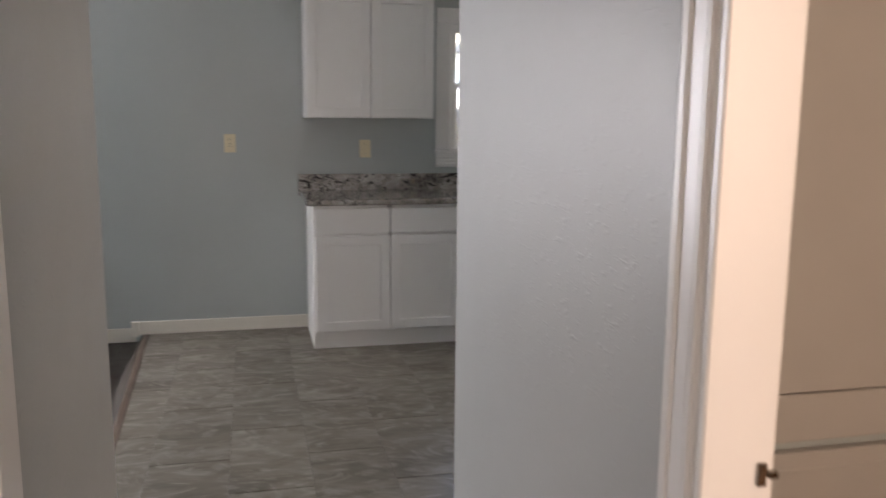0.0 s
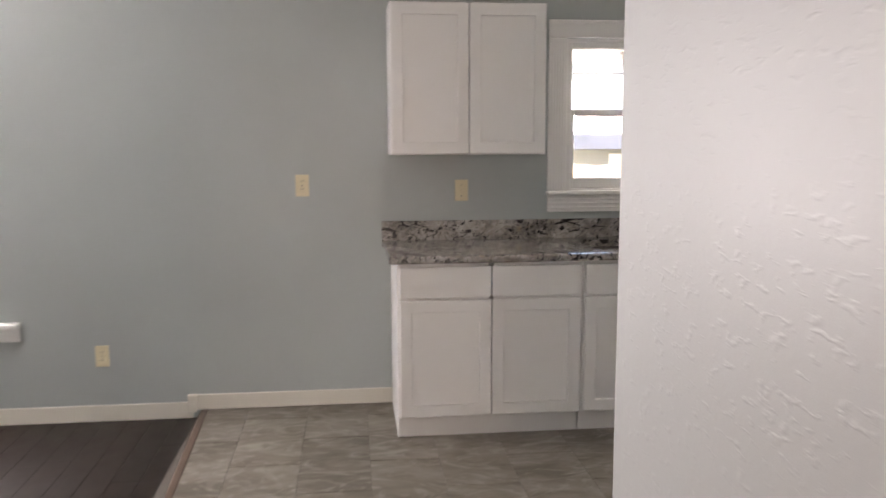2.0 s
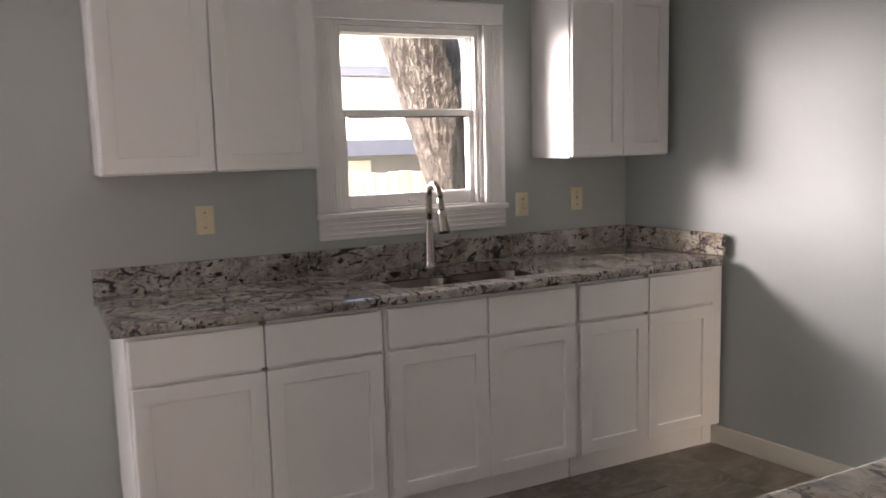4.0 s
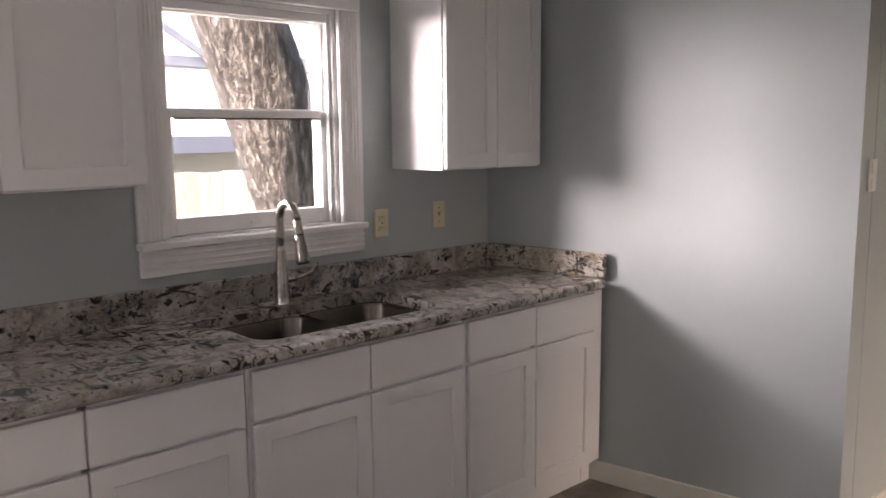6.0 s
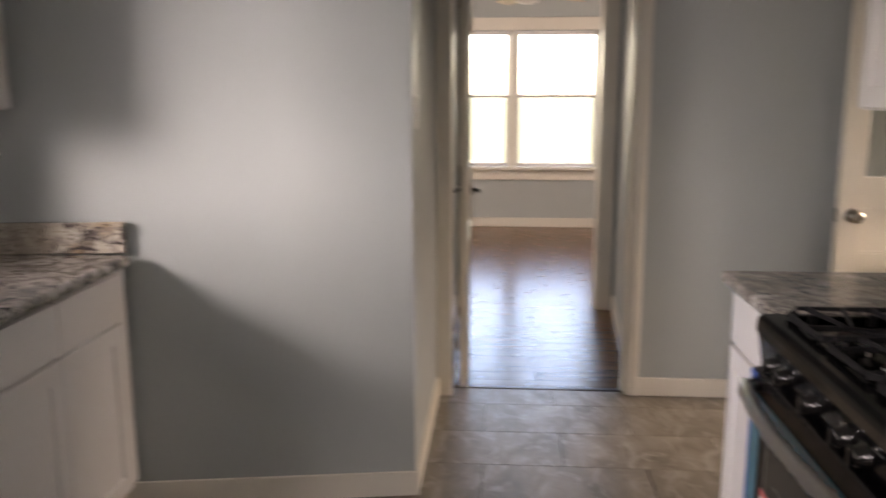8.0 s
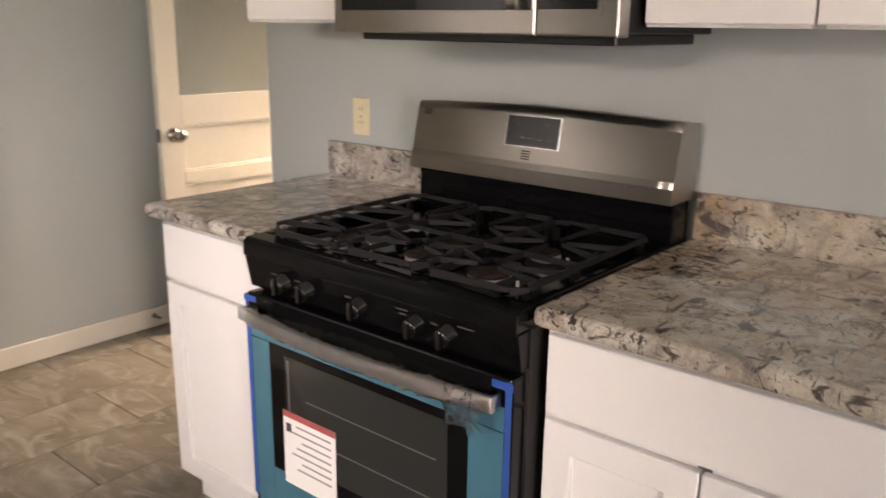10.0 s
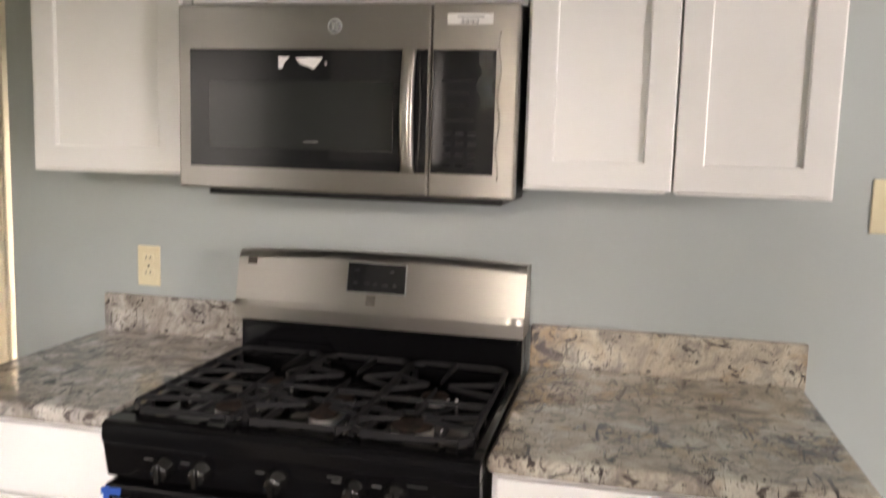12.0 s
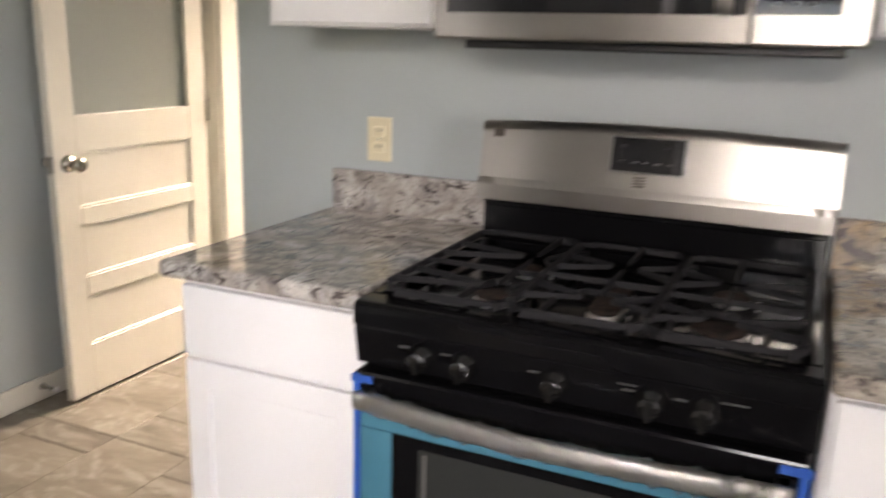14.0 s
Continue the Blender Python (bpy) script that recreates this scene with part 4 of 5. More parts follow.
# cooktop: a shallow pan with a raised rim and a rolled front
bm = nb()
box(bm, RX0 + 0.026, RX1 - 0.026, 2.955, RF - 0.04, 0.868, 0.893, 0.002)
cooktop = part("cooktop", bm, M_ENAMEL, gas_range)
for b in ((RX0, RX0 + 0.025, 2.93, RF - 0.061), (RX1 - 0.025, RX1, 2.93, RF - 0.061), (RX0 + 0.026, RX1 - 0.026, 2.93, 2.954)):
    bm = nb()
    box(bm, *b, 0.869, 0.912, 0.005, 2)
    part("rim", bm, M_ENAMEL, cooktop)
bm = nb()
side_prism(bm, [(RF - 0.06, 0.869), (RF - 0.06, 0.911), (RF - 0.012, 0.911), (RF - 0.002, 0.904), (RF, 0.892), (RF, 0.868)], RX0, RX1, 0.002)
part("front_edge", bm, M_ENAMEL, cooktop)
# control panel, leaning back a little
bm = nb()
side_prism(bm, [(RF - 0.046, 0.867), (RF - 0.004, 0.867), (RF - 0.018, 0.792), (RF - 0.046, 0.792)], RX0, RX1, 0.003, 2)
panel = part("control_panel", bm, M_ENAMEL, gas_range)
for kx in (2.792, 2.713, 2.556, 2.402, 2.323):
    at = Vector((kx, RF - 0.011, 0.828))
    way = Vector((0, 1, -0.18)).normalized()
    bm = nb()
    lathe(bm, [(0.024, 0.0), (0.024, 0.004), (0.021, 0.007), (0.0185, 0.024), (0.0165, 0.028), (0.006, 0.0285)], at, way, 22)
    part("knob", bm, M_KNOB, panel)
    bm = nb()
    box(bm, kx - 0.0055, kx + 0.0055, at.y + 0.026, at.y + 0.036, 0.804, 0.843, 0.003, 2)
    part("knob_grip", bm, M_KNOB, panel)
    bm = nb()
    box(bm, kx + 0.026, kx + 0.045, RF - 0.0105, RF - 0.0085, 0.838, 0.842)
    part("marking", bm, M_GREEN, panel)
for a, b in ((2.425, 2.455), (2.262, 2.300)):
    bm = nb()
    box(bm, a, b, RF - 0.0085, RF - 0.0065, 0.848, 0.851)
    part("marking", bm, M_GREEN, panel)

# burners: four round ones and a long oval one in the middle
def burner(bx, by, r, cap, stretch=0.0):
    """A gas burner: base, fluted aluminium head and cap; stretch draws it out towards the back."""
    def turned(profile, z):
        bm = nb()
        lathe(bm, profile, (bx, by, z), n=32)
        for v in bm.verts:
            if v.co.y < by - 1e-5:
                v.co.y -= stretch
        return bm
    base = part("burner", turned([(r + 0.014, 0.0), (r + 0.012, 0.005), (r + 0.002, 0.007)], 0.8935), M_IRON, gas_range, "gas burner with an aluminium head")
    part("burner_head", turned([(r - 0.004, 0.0), (r + 0.001, 0.002), (r + 0.001, 0.013), (r - 0.003, 0.015)], 0.9006), M_ALU, base, "cast aluminium burner head")
    part("burner_cap", turned([(r - 0.001, 0.0), (r + 0.001, 0.002), (r - 0.001, 0.006), (r * 0.6, 0.0075), (0.004, 0.008)], 0.9158), cap, base, "matt burner cap")
    bm = nb()
    lathe(bm, [(0.0035, 0.0), (0.0035, 0.016), (0.002, 0.019)], (bx - r - 0.016, by - 0.012, 0.8935), n=10)
    part("igniter", bm, M_WHITEPLASTIC, base, "white ceramic igniter pin")


BURNERS = ((2.712, 3.395, 0.034), (2.325, 3.395, 0.042), (2.515, 3.390, 0.027), (2.712, 3.195, 0.026), (2.325, 3.195, 0.030))
for n, (bx, by, r) in enumerate(BURNERS):
    burner(bx, by, r, M_CAP, 0.120 if n == 2 else 0.0)


def spike(bm, a, b, w0=0.0092, w1=0.0034, z0=0.926, z1=0.938):
    """A cast finger from the frame at a, narrowing and rising underneath to its tip at b."""
    a, b = Vector((*a, 0)), Vector((*b, 0))
    d = (b - a).normalized()
    side = Vector((-d.y, d.x, 0))
    rings = []
    for p, w, lo in ((a, w0, z0), (b, w1, z1 - 0.008)):
        rings.append([bm.verts.new((*(p + k * side * w * f)[:2], z)) for k, f, z in ((-1, 0.60, lo), (1, 0.60, lo), (1, 0.46, z1 - 0.003), (1, 0.30, z1), (-1, 0.30, z1), (-1, 0.46, z1 - 0.003))])
    p, q = rings
    for i in range(6):
        bm.faces.new((p[i], p[(i + 1) % 6], q[(i + 1) % 6], q[i]))
    bm.faces.new(p[::-1]), bm.faces.new(q)


def grate(x0, x1, y0, y1, centres, gap):
    """A cast grate: frame on feet, a cross bar, a hexagon round each front burner, fingers that point at the burners."""
    bm = nb()
    c = 0.024
    ring = [(x0 + c, y0), (x1 - c, y0), (x1, y0 + c), (x1, y1 - c), (x1 - c, y1), (x0 + c, y1), (x0, y1 - c), (x0, y0 + c)]
    for i in range(8):
        spike(bm, ring[i], ring[(i + 1) % 8], 0.009, 0.009, 0.924 if i not in (3, 4, 5) else 0.914, 0.937 if i not in (3, 4, 5) else 0.930)
    front, back = max(centres, key=lambda p: p[1]), min(centres, key=lambda p: p[1])
    mid = (front[1] + back[1]) / 2
    spike(bm, (x0, mid), (x1, mid), 0.008, 0.008, 0.926, 0.938)
    h = min(0.074, front[0] - x0 - 0.010, x1 - front[0] - 0.010)
    hexagon = [(front[0] - h, y1), (front[0] - h, front[1] + 0.010), (front[0] - h * 0.45, front[1] - 0.055), (front[0] + h * 0.45, front[1] - 0.055), (front[0] + h, front[1] + 0.010), (front[0] + h, y1)]
    for p, q in zip(hexagon, hexagon[1:]):
        spike(bm, p, q, 0.0070, 0.0070, 0.920, 0.932)
    for bx, by in centres:
        ahead = by > mid
        for x in (x0, x1):
            for dy, aim in ((-0.052, -0.008), (0.030 if ahead else 0.045, 0.006)):
                start = Vector((x, by + dy))
                goal = Vector((bx + (gap if x > bx else -gap), by + aim))
                if (start - goal).length > 0.03:
                    spike(bm, start, goal)
        spike(bm, (bx, mid), (bx, by + (-gap if ahead else gap)))
        if not ahead:
            spike(bm, (bx, y0), (bx, by - gap))
    for x in (x0 + 0.008, x1 - 0.008):
        for y in (y0 + 0.03, mid, y1 - 0.06):
            box(bm, x - 0.006, x + 0.006, y - 0.008, y + 0.008, 0.8935, 0.920)
    bmesh.ops.recalc_face_normals(bm, faces=bm.faces)
    return part("grate", bm, M_IRON, gas_range, "matt black cast-iron grate")


GY0, GY1 = 2.975, 3.475
grate(2.195, 2.428, GY0, GY1, ((2.325, 3.395), (2.325, 3.165)), 0.024)
grate(2.434, 2.657, GY0, GY1, ((2.530, 3.375), (2.530, 3.150)), 0.026)
grate(2.663, 2.896, GY0, GY1, ((2.712, 3.395), (2.712, 3.165)), 0.024)

# oven door with film, window, handle and sticker
bm = nb()
box(bm, RX0 + 0.004, RX1 - 0.004, RF - 0.044, RF, 0.225, 0.783, 0.006, 2)
oven = part("oven_door", bm, M_ENAMEL, gas_range)
FY1 = RF + 0.0025
for b in ((RX0 + 0.018, RX1 - 0.018, 0.678, 0.728), (RX0 + 0.018, RX0 + 0.098, 0.24, 0.677), (RX1 - 0.082, RX1 - 0.018, 0.24, 0.677), (RX0 + 0.099, RX1 - 0.083, 0.24, 0.36)):
    bm = nb()
    box(bm, b[0], b[1], RF + 0.0005, FY1, b[2], b[3], 0.0008)
    part("protective_film", bm, M_FILM, oven, "teal-blue protective film")
bm = nb()
box(bm, RX0 + 0.100, RX1 - 0.084, RF + 0.0005, RF + 0.002, 0.362, 0.676, 0.0006)
part("window_surround", bm, M_ENAMEL, oven)
bm = nb()
box(bm, 2.312, 2.790, RF + 0.0021, RF + 0.0032, 0.40, 0.658, 0.0004)
part("oven_glass", bm, M_SMOKE, oven, "dark oven window")
bm = nb()
box(bm, 2.775, 2.781, RF + 0.0033, RF + 0.0037, 0.41, 0.65)
box(bm, 2.34, 2.72, RF + 0.0033, RF + 0.0037, 0.565, 0.568)
box(bm, 2.34, 2.72, RF + 0.0033, RF + 0.0037, 0.475, 0.478)
part("rack_line", bm, M_RACK, oven, "oven rack behind the glass")
bm = nb()
hp = []
for i in range(17):
    u = i / 16
    hp.append((RX0 + 0.022 + u * (RX1 - RX0 - 0.044), RF + 0.030 + 0.028 * math.sin(math.pi * u), 0.742))
rings = []
for x, y, z in hp:
    rings.append([bm.verts.new(p) for p in ((x, y - 0.006, z - 0.0145), (x, y + 0.006, z - 0.0155), (x, y + 0.009, z - 0.011), (x, y + 0.009, z + 0.011), (x, y + 0.006, z + 0.0155), (x, y - 0.006, z + 0.0145))])
for a, b in zip(rings, rings[1:]):
    for i in range(6):
        bm.faces.new((a[i], a[(i + 1) % 6], b[(i + 1) % 6], b[i])).smooth = True
bm.faces.new(rings[0][::-1]), bm.faces.new(rings[-1])
for x in (RX0 + 0.024, RX1 - 0.048):
    box(bm, x, x + 0.024, RF + 0.001, RF + 0.030, 0.728, 0.756, 0.003)
bmesh.ops.recalc_face_normals(bm, faces=bm.faces)
handle = part("oven_handle", bm, M_STEEL, oven, "bowed stainless oven handle")
# crumpled clear wrap round the handle
bm = nb()
rng = random.Random(5)
rings = []
for i in range(61):
    u = 0.10 + 0.84 * i / 60
    x, y = RX0 + 0.022 + u * (RX1 - RX0 - 0.044), RF + 0.0315 + 0.028 * math.sin(math.pi * u)
    ring = []
    for j in range(10):
        a = 2 * math.pi * j / 10
        k = 1.02 + 0.5 * rng.random() ** 3 + (0.25 if i in (0, 60) and j % 2 else 0)
        ring.append(bm.verts.new((x + rng.uniform(-0.002, 0.002), y + 0.0128 * k * math.cos(a), 0.742 + 0.0172 * k * math.sin(a))))
    rings.append(ring)
for a, b in zip(rings, rings[1:]):
    for j in range(10):
        bm.faces.new((a[j], a[(j + 1) % 10], b[(j + 1) % 10], b[j]))
part("plastic_wrap", bm, M_WRAP, oven, "crumpled clear plastic wrap on the handle")
bm = nb()
vs = [[bm.verts.new((2.20 + 0.085 * i / 6 + rng.uniform(-0.004, 0.004), RF + 0.055 + rng.uniform(-0.012, 0.012), 0.762 - 0.075 * j / 4 + rng.uniform(-0.006, 0.006))) for i in range(7)] for j in range(5)]
for j in range(4):
    for i in range(6):
        bm.faces.new((vs[j][i], vs[j][i + 1], vs[j + 1][i + 1], vs[j + 1][i]))
ext = bmesh.ops.extrude_face_region(bm, geom=list(bm.faces))
bmesh.ops.translate(bm, vec=(0, 0.0006, 0), verts=[g for g in ext["geom"] if isinstance(g, bmesh.types.BMVert)])
part("wrap_end", bm, M_CLEAR, oven, "loose crumpled end of the plastic wrap")
for x0, x1 in ((RX0 + 0.0035, RX0 + 0.017), (RX1 - 0.017, RX1 - 0.0035)):
    bm = nb()
    box(bm, x0, x1, RF + 0.0005, RF + 0.003, 0.26, 0.778, 0.0008)
    box(bm, x0 - 0.004 if x0 < RM else x1 - 0.040, x0 + 0.042 if x0 < RM else x1 + 0.004, RF + 0.0031, RF + 0.0042, 0.762, 0.777, 0.0005)
    part("tape_strip", bm, M_TAPE, oven, "bright blue tape strip")
bm = nb()
box(bm, 2.625, 2.800, RF + 0.0038, RF + 0.0046, 0.34, 0.525)
sticker = part("warning_label", bm, M_PAPER, oven, "white paper label with a red band")
bm = nb()
box(bm, 2.625, 2.800, RF + 0.0047, RF + 0.0052, 0.510, 0.5255)
part("label_band", bm, M_RED, oven)
for i in range(7):
    bm = nb()
    z = 0.492 - 0.018 * i
    box(bm, 2.640, 2.755 + 0.02 * math.sin(i * 2.1), RF + 0.0047, RF + 0.0051, z, z + 0.005)
    part("label_text", bm, M_GREYPRINT, oven)
bm = nb()
box(bm, 2.772, 2.790, RF + 0.0047, RF + 0.0051, 0.474, 0.496)
part("label_mark", bm, M_INK, oven)
bm = nb()
box(bm, RX0 + 0.004, RX1 - 0.004, RF - 0.044, RF - 0.002, 0.045, 0.218, 0.006, 2)
part("storage_drawer", bm, M_ENAMEL, gas_range)

# backguard
bm = nb()
box(bm, RX0 + 0.004, RX1 - 0.004, 2.840, 2.925, 0.890, 1.000, 0.004, 2)
box(bm, RX0 + 0.012, RX1 - 0.012, 2.845, 2.932, 0.985, 0.997, 0.003)
part("backguard_base", bm, M_ENAMEL, gas_range)
bm = nb()
# stainless shroud: bowed top edge, leaning face with a step near its foot
N = 18
rows = []
for i in range(N + 1):
    u = i / N
    x = RX0 - 0.002 + u * (RX1 - RX0 + 0.004)
    rise = 0.010 * math.sin(math.pi * u)
    top = 1.182 + rise
    rows.append([bm.verts.new(p) for p in ((x, 2.838, 1.004), (x, 2.955, 1.004), (x, 2.957, 1.040), (x, 2.948, 1.055), (x, 2.926, top - 0.02), (x, 2.918, top - 0.004), (x, 2.908, top), (x, 2.838, top - 0.006))])
for a, b in zip(rows, rows[1:]):
    for i in range(8):
        bm.faces.new((a[i], a[(i + 1) % 8], b[(i + 1) % 8], b[i])).smooth = i in (2, 4, 5)
bm.faces.new(rows[0]), bm.faces.new(rows[-1][::-1])
bmesh.ops.recalc_face_normals(bm, faces=bm.faces)
shroud = part("backguard", bm, M_STEEL, gas_range, "brushed stainless backguard with a bowed top")


def on_guard(z):
    """The shroud's face at a height."""
    return 2.948 + (2.926 - 2.948) * (z - 1.055) / (1.166 - 1.055)


def guard_plate(name, x0, x1, z0, z1, lift, material, label="", bev=0.0):
    bm = nb()
    box(bm, x0, x1, -0.003, 0.0, 0.0, z1 - z0, bev)
    lean = math.atan2(0.022, 0.111)
    bm.transform(Matrix.Translation((0, on_guard(z0) + lift, z0)) @ Matrix.Rotation(lean, 4, "X"))
    return part(name, bm, material, shroud, label)


guard_plate("display_rim", 2.4655, 2.6255, 1.091, 1.171, 0.0020, M_CHROME, "thin chrome rim", 0.001)
guard_plate("display", 2.469, 2.622, 1.094, 1.168, 0.0035, M_DARKGLASS, "black glass clock display", 0.001)
for x, z, w in ((2.597, 1.147, 0.012), (2.505, 1.147, 0.008), (2.600, 1.115, 0.010), (2.570, 1.113, 0.013), (2.548, 1.113, 0.010), (2.522, 1.112, 0.014), (2.496, 1.112, 0.010)):
    guard_plate("display_legend", x - w / 2, x + w / 2, z, z + 0.0035, 0.0042, M_GREEN)
guard_plate("badge", 2.876, 2.900, 1.148, 1.166, 0.0030, M_SLOT, "small dark badge")
for i in range(4):
    guard_plate("maker_mark", 2.545, 2.570, 1.062 + 0.0062 * i, 1.0655 + 0.0062 * i, 0.0020, M_SLOT)

# ---- microwave ----
MX0, MX1, MF, MZ0, MZ1 = 2.163, 2.915, 3.245, 1.362, 1.7575
mw = thing("microwave", ((MX0 + MX1) / 2, 3.03, MZ0), "over-the-range stainless microwave with black glass door and torn sticker", "microwave")
bm = nb()
box(bm, MX0 + 0.004, MX1 - 0.004, 2.813, MF - 0.046, MZ0 + 0.006, MZ1, 0.003)
part("body", bm, M_BLACKPLASTIC, mw)
bm = nb()
box(bm, MX0 + 0.03, MX1 - 0.045, 2.84, MF - 0.05, MZ0 - 0.016, MZ0 + 0.0055, 0.003)
part("vent_base", bm, M_BLACKPLASTIC, mw, "black grease filter base")
SPLIT = 2.3435
bm = nb()
box(bm, SPLIT + 0.0012, MX1, MF - 0.044, MF, MZ0, MZ1, 0.005, 3)
door = part("door", bm, M_STEEL, mw, "brushed stainless door")
bm = nb()
box(bm, MX0, SPLIT - 0.0012, MF - 0.044, MF, MZ0, MZ1, 0.005, 3)
ctl = part("control_side", bm, M_STEEL, mw, "brushed stainless control side")
bm = nb()
box(bm, 2.350, 2.886, MF + 0.0003, MF + 0.002, 1.411, 1.664, 0.0008)
part("door_window", bm, M_DARKGLASS, door, "black glass window")
bm = nb()
box(bm, 2.422, 2.840, MF + 0.0021, MF + 0.0028, 1.453, 1.598, 0.0003)
part("viewing_screen", bm, M_SMOKE, door, "smoked viewing screen")
bm = nb()
box(bm, 2.586, 2.620, MF + 0.0029, MF + 0.0033, 1.4685, 1.4705)
part("lettering", bm, M_GREYPRINT, door)
for poly in (((2.678, 1.648), (2.652, 1.648), (2.664, 1.636), (2.668, 1.624), (2.678, 1.622)), ((2.640, 1.646), (2.578, 1.647), (2.585, 1.636), (2.598, 1.622), (2.612, 1.628), (2.628, 1.632)), ((2.575, 1.634), (2.568, 1.637), (2.570, 1.630))):
    bm = nb()
    a = [bm.verts.new((x, MF + 0.0022, z)) for x, z in poly]
    b = [bm.verts.new((x, MF + 0.0028, z)) for x, z in poly]
    bm.faces.new(a), bm.faces.new(b[::-1])
    for i in range(len(poly)):
        bm.faces.new((a[i], a[(i + 1) % len(poly)], b[(i + 1) % len(poly)], b[i]))
    bmesh.ops.recalc_face_normals(bm, faces=bm.faces)
    part("torn_sticker", bm, M_PAPER, door, "torn remains of a white sticker")
bm = nb()
lathe(bm, [(0.0165, 0.0), (0.0165, 0.0022), (0.0145, 0.003), (0.0140, 0.0022), (0.006, 0.0022)], (2.552, MF, 1.711), (0, 1, 0), 28)
badge = part("round_badge", bm, M_CHROME, door, "round chrome badge")
bm = nb()
lathe(bm, [(0.0125, 0.0), (0.0125, 0.0006), (0.010, 0.0007)], (2.552, MF + 0.0024, 1.711), (0, 1, 0), 24)
part("badge_field", bm, M_GREYPRINT, door)
for dx, dz in ((-0.004, 0.004), (0.004, 0.004), (-0.004, -0.004), (0.004, -0.004)):
    bm = nb()
    lathe(bm, [(0.0036, 0.0), (0.0036, 0.0006), (0.002, 0.0007)], (2.552 + dx, MF + 0.0032, 1.711 + dz), (0, 1, 0), 12)
    part("badge_swirl", bm, M_CHROME, door)
# bowed bar handle
bm = nb()
rings = []
for i in range(15):
    u = i / 14
    z = 1.411 + 0.252 * u
    y = MF + 0.016 + 0.016 * math.sin(math.pi * u)
    rings.append([bm.verts.new(p) for p in ((2.372, y - 0.008, z), (2.370, y + 0.004, z), (2.376, y + 0.009, z), (2.393, y + 0.009, z), (2.399, y + 0.004, z), (2.397, y - 0.008, z))])
for a, b in zip(rings, rings[1:]):
    for i in range(6):
        bm.faces.new((a[i], a[(i + 1) % 6], b[(i + 1) % 6], b[i])).smooth = True
bm.faces.new(rings[0][::-1]), bm.faces.new(rings[-1])
box(bm, 2.374, 2.395, MF + 0.0021, MF + 0.012, 1.413, 1.428, 0.001)
box(bm, 2.374, 2.395, MF + 0.0021, MF + 0.012, 1.646, 1.661, 0.001)
bmesh.ops.recalc_face_normals(bm, faces=bm.faces)
part("handle", bm, M_STEEL, door, "bowed stainless bar handle")
bm = nb()
box(bm, 2.208, 2.3385, MF + 0.0003, MF + 0.002, 1.412, 1.664, 0.0008)
part("control_panel", bm, M_DARKGLASS, ctl, "black glass control panel")
for r in range(4):
    for c in range(3):
        bm = nb()
        x, z = 2.305 - 0.026 * c, 1.492 - 0.022 * r
        box(bm, x - 0.008, x + 0.008, MF + 0.0021, MF + 0.0025, z, z + 0.007)
        part("key_legend", bm, M_FAINT, ctl, "faint key legend")
for x0, x1, z in ((2.250, 2.320, 1.600), (2.262, 2.305, 1.575), (2.262, 2.305, 1.550), (2.250, 2.315, 1.520)):
    bm = nb()
    box(bm, x0, x1, MF + 0.0021, MF + 0.0025, z, z + 0.004)
    part("key_legend", bm, M_FAINT, ctl)
# film peeling off the control side
bm = nb()
rows = []
for j in range(13):
    z = 1.664 - 0.115 * j / 12
    rows.append([bm.verts.new((2.211 + 0.030 * i / 4 + rng.uniform(-0.003, 0.003) + 0.004 * math.sin(j), MF + 0.003 + rng.uniform(0.0, 0.006), z + rng.uniform(-0.002, 0.002))) for i in range(5)])
for a, b in zip(rows, rows[1:]):
    for i in range(4):
        bm.faces.new((a[i], a[i + 1], b[i + 1], b[i]))
ext = bmesh.ops.extrude_face_region(bm, geom=list(bm.faces))
bmesh.ops.translate(bm, vec=(0, 0.0005, 0), verts=[g for g in ext["geom"] if isinstance(g, bmesh.types.BMVert)])
part("peeling_film", bm, M_CLEAR, ctl, "crinkled clear film peeling off")
bm = nb()
tube(bm, [(2.200 + 0.003 * math.sin(i * 0.9), MF + 0.003, 1.70 - 0.30 * i / 20) for i in range(21)], 0.0017, 6)
part("film_edge", bm, M_WRAP, ctl, "loose edge of clear film")
bm = nb()
box(bm, 2.217, 2.311, MF + 0.0003, MF + 0.001, 1.714, 1.736)
part("barcode_label", bm, M_PAPER, ctl, "white barcode label")
for i in range(11):
    bm = nb()
    x = 2.247 + 0.0034 * i
    box(bm, x, x + (0.0010 if i % 3 else 0.0020), MF + 0.0011, MF + 0.0014, 1.715, 1.724)
    part("barcode_bar", bm, M_INK, ctl)
bm = nb()
box(bm, 2.235, 2.290, MF + 0.0011, MF + 0.0014, 1.728, 1.731)
part("label_text", bm, M_GREYPRINT, ctl)


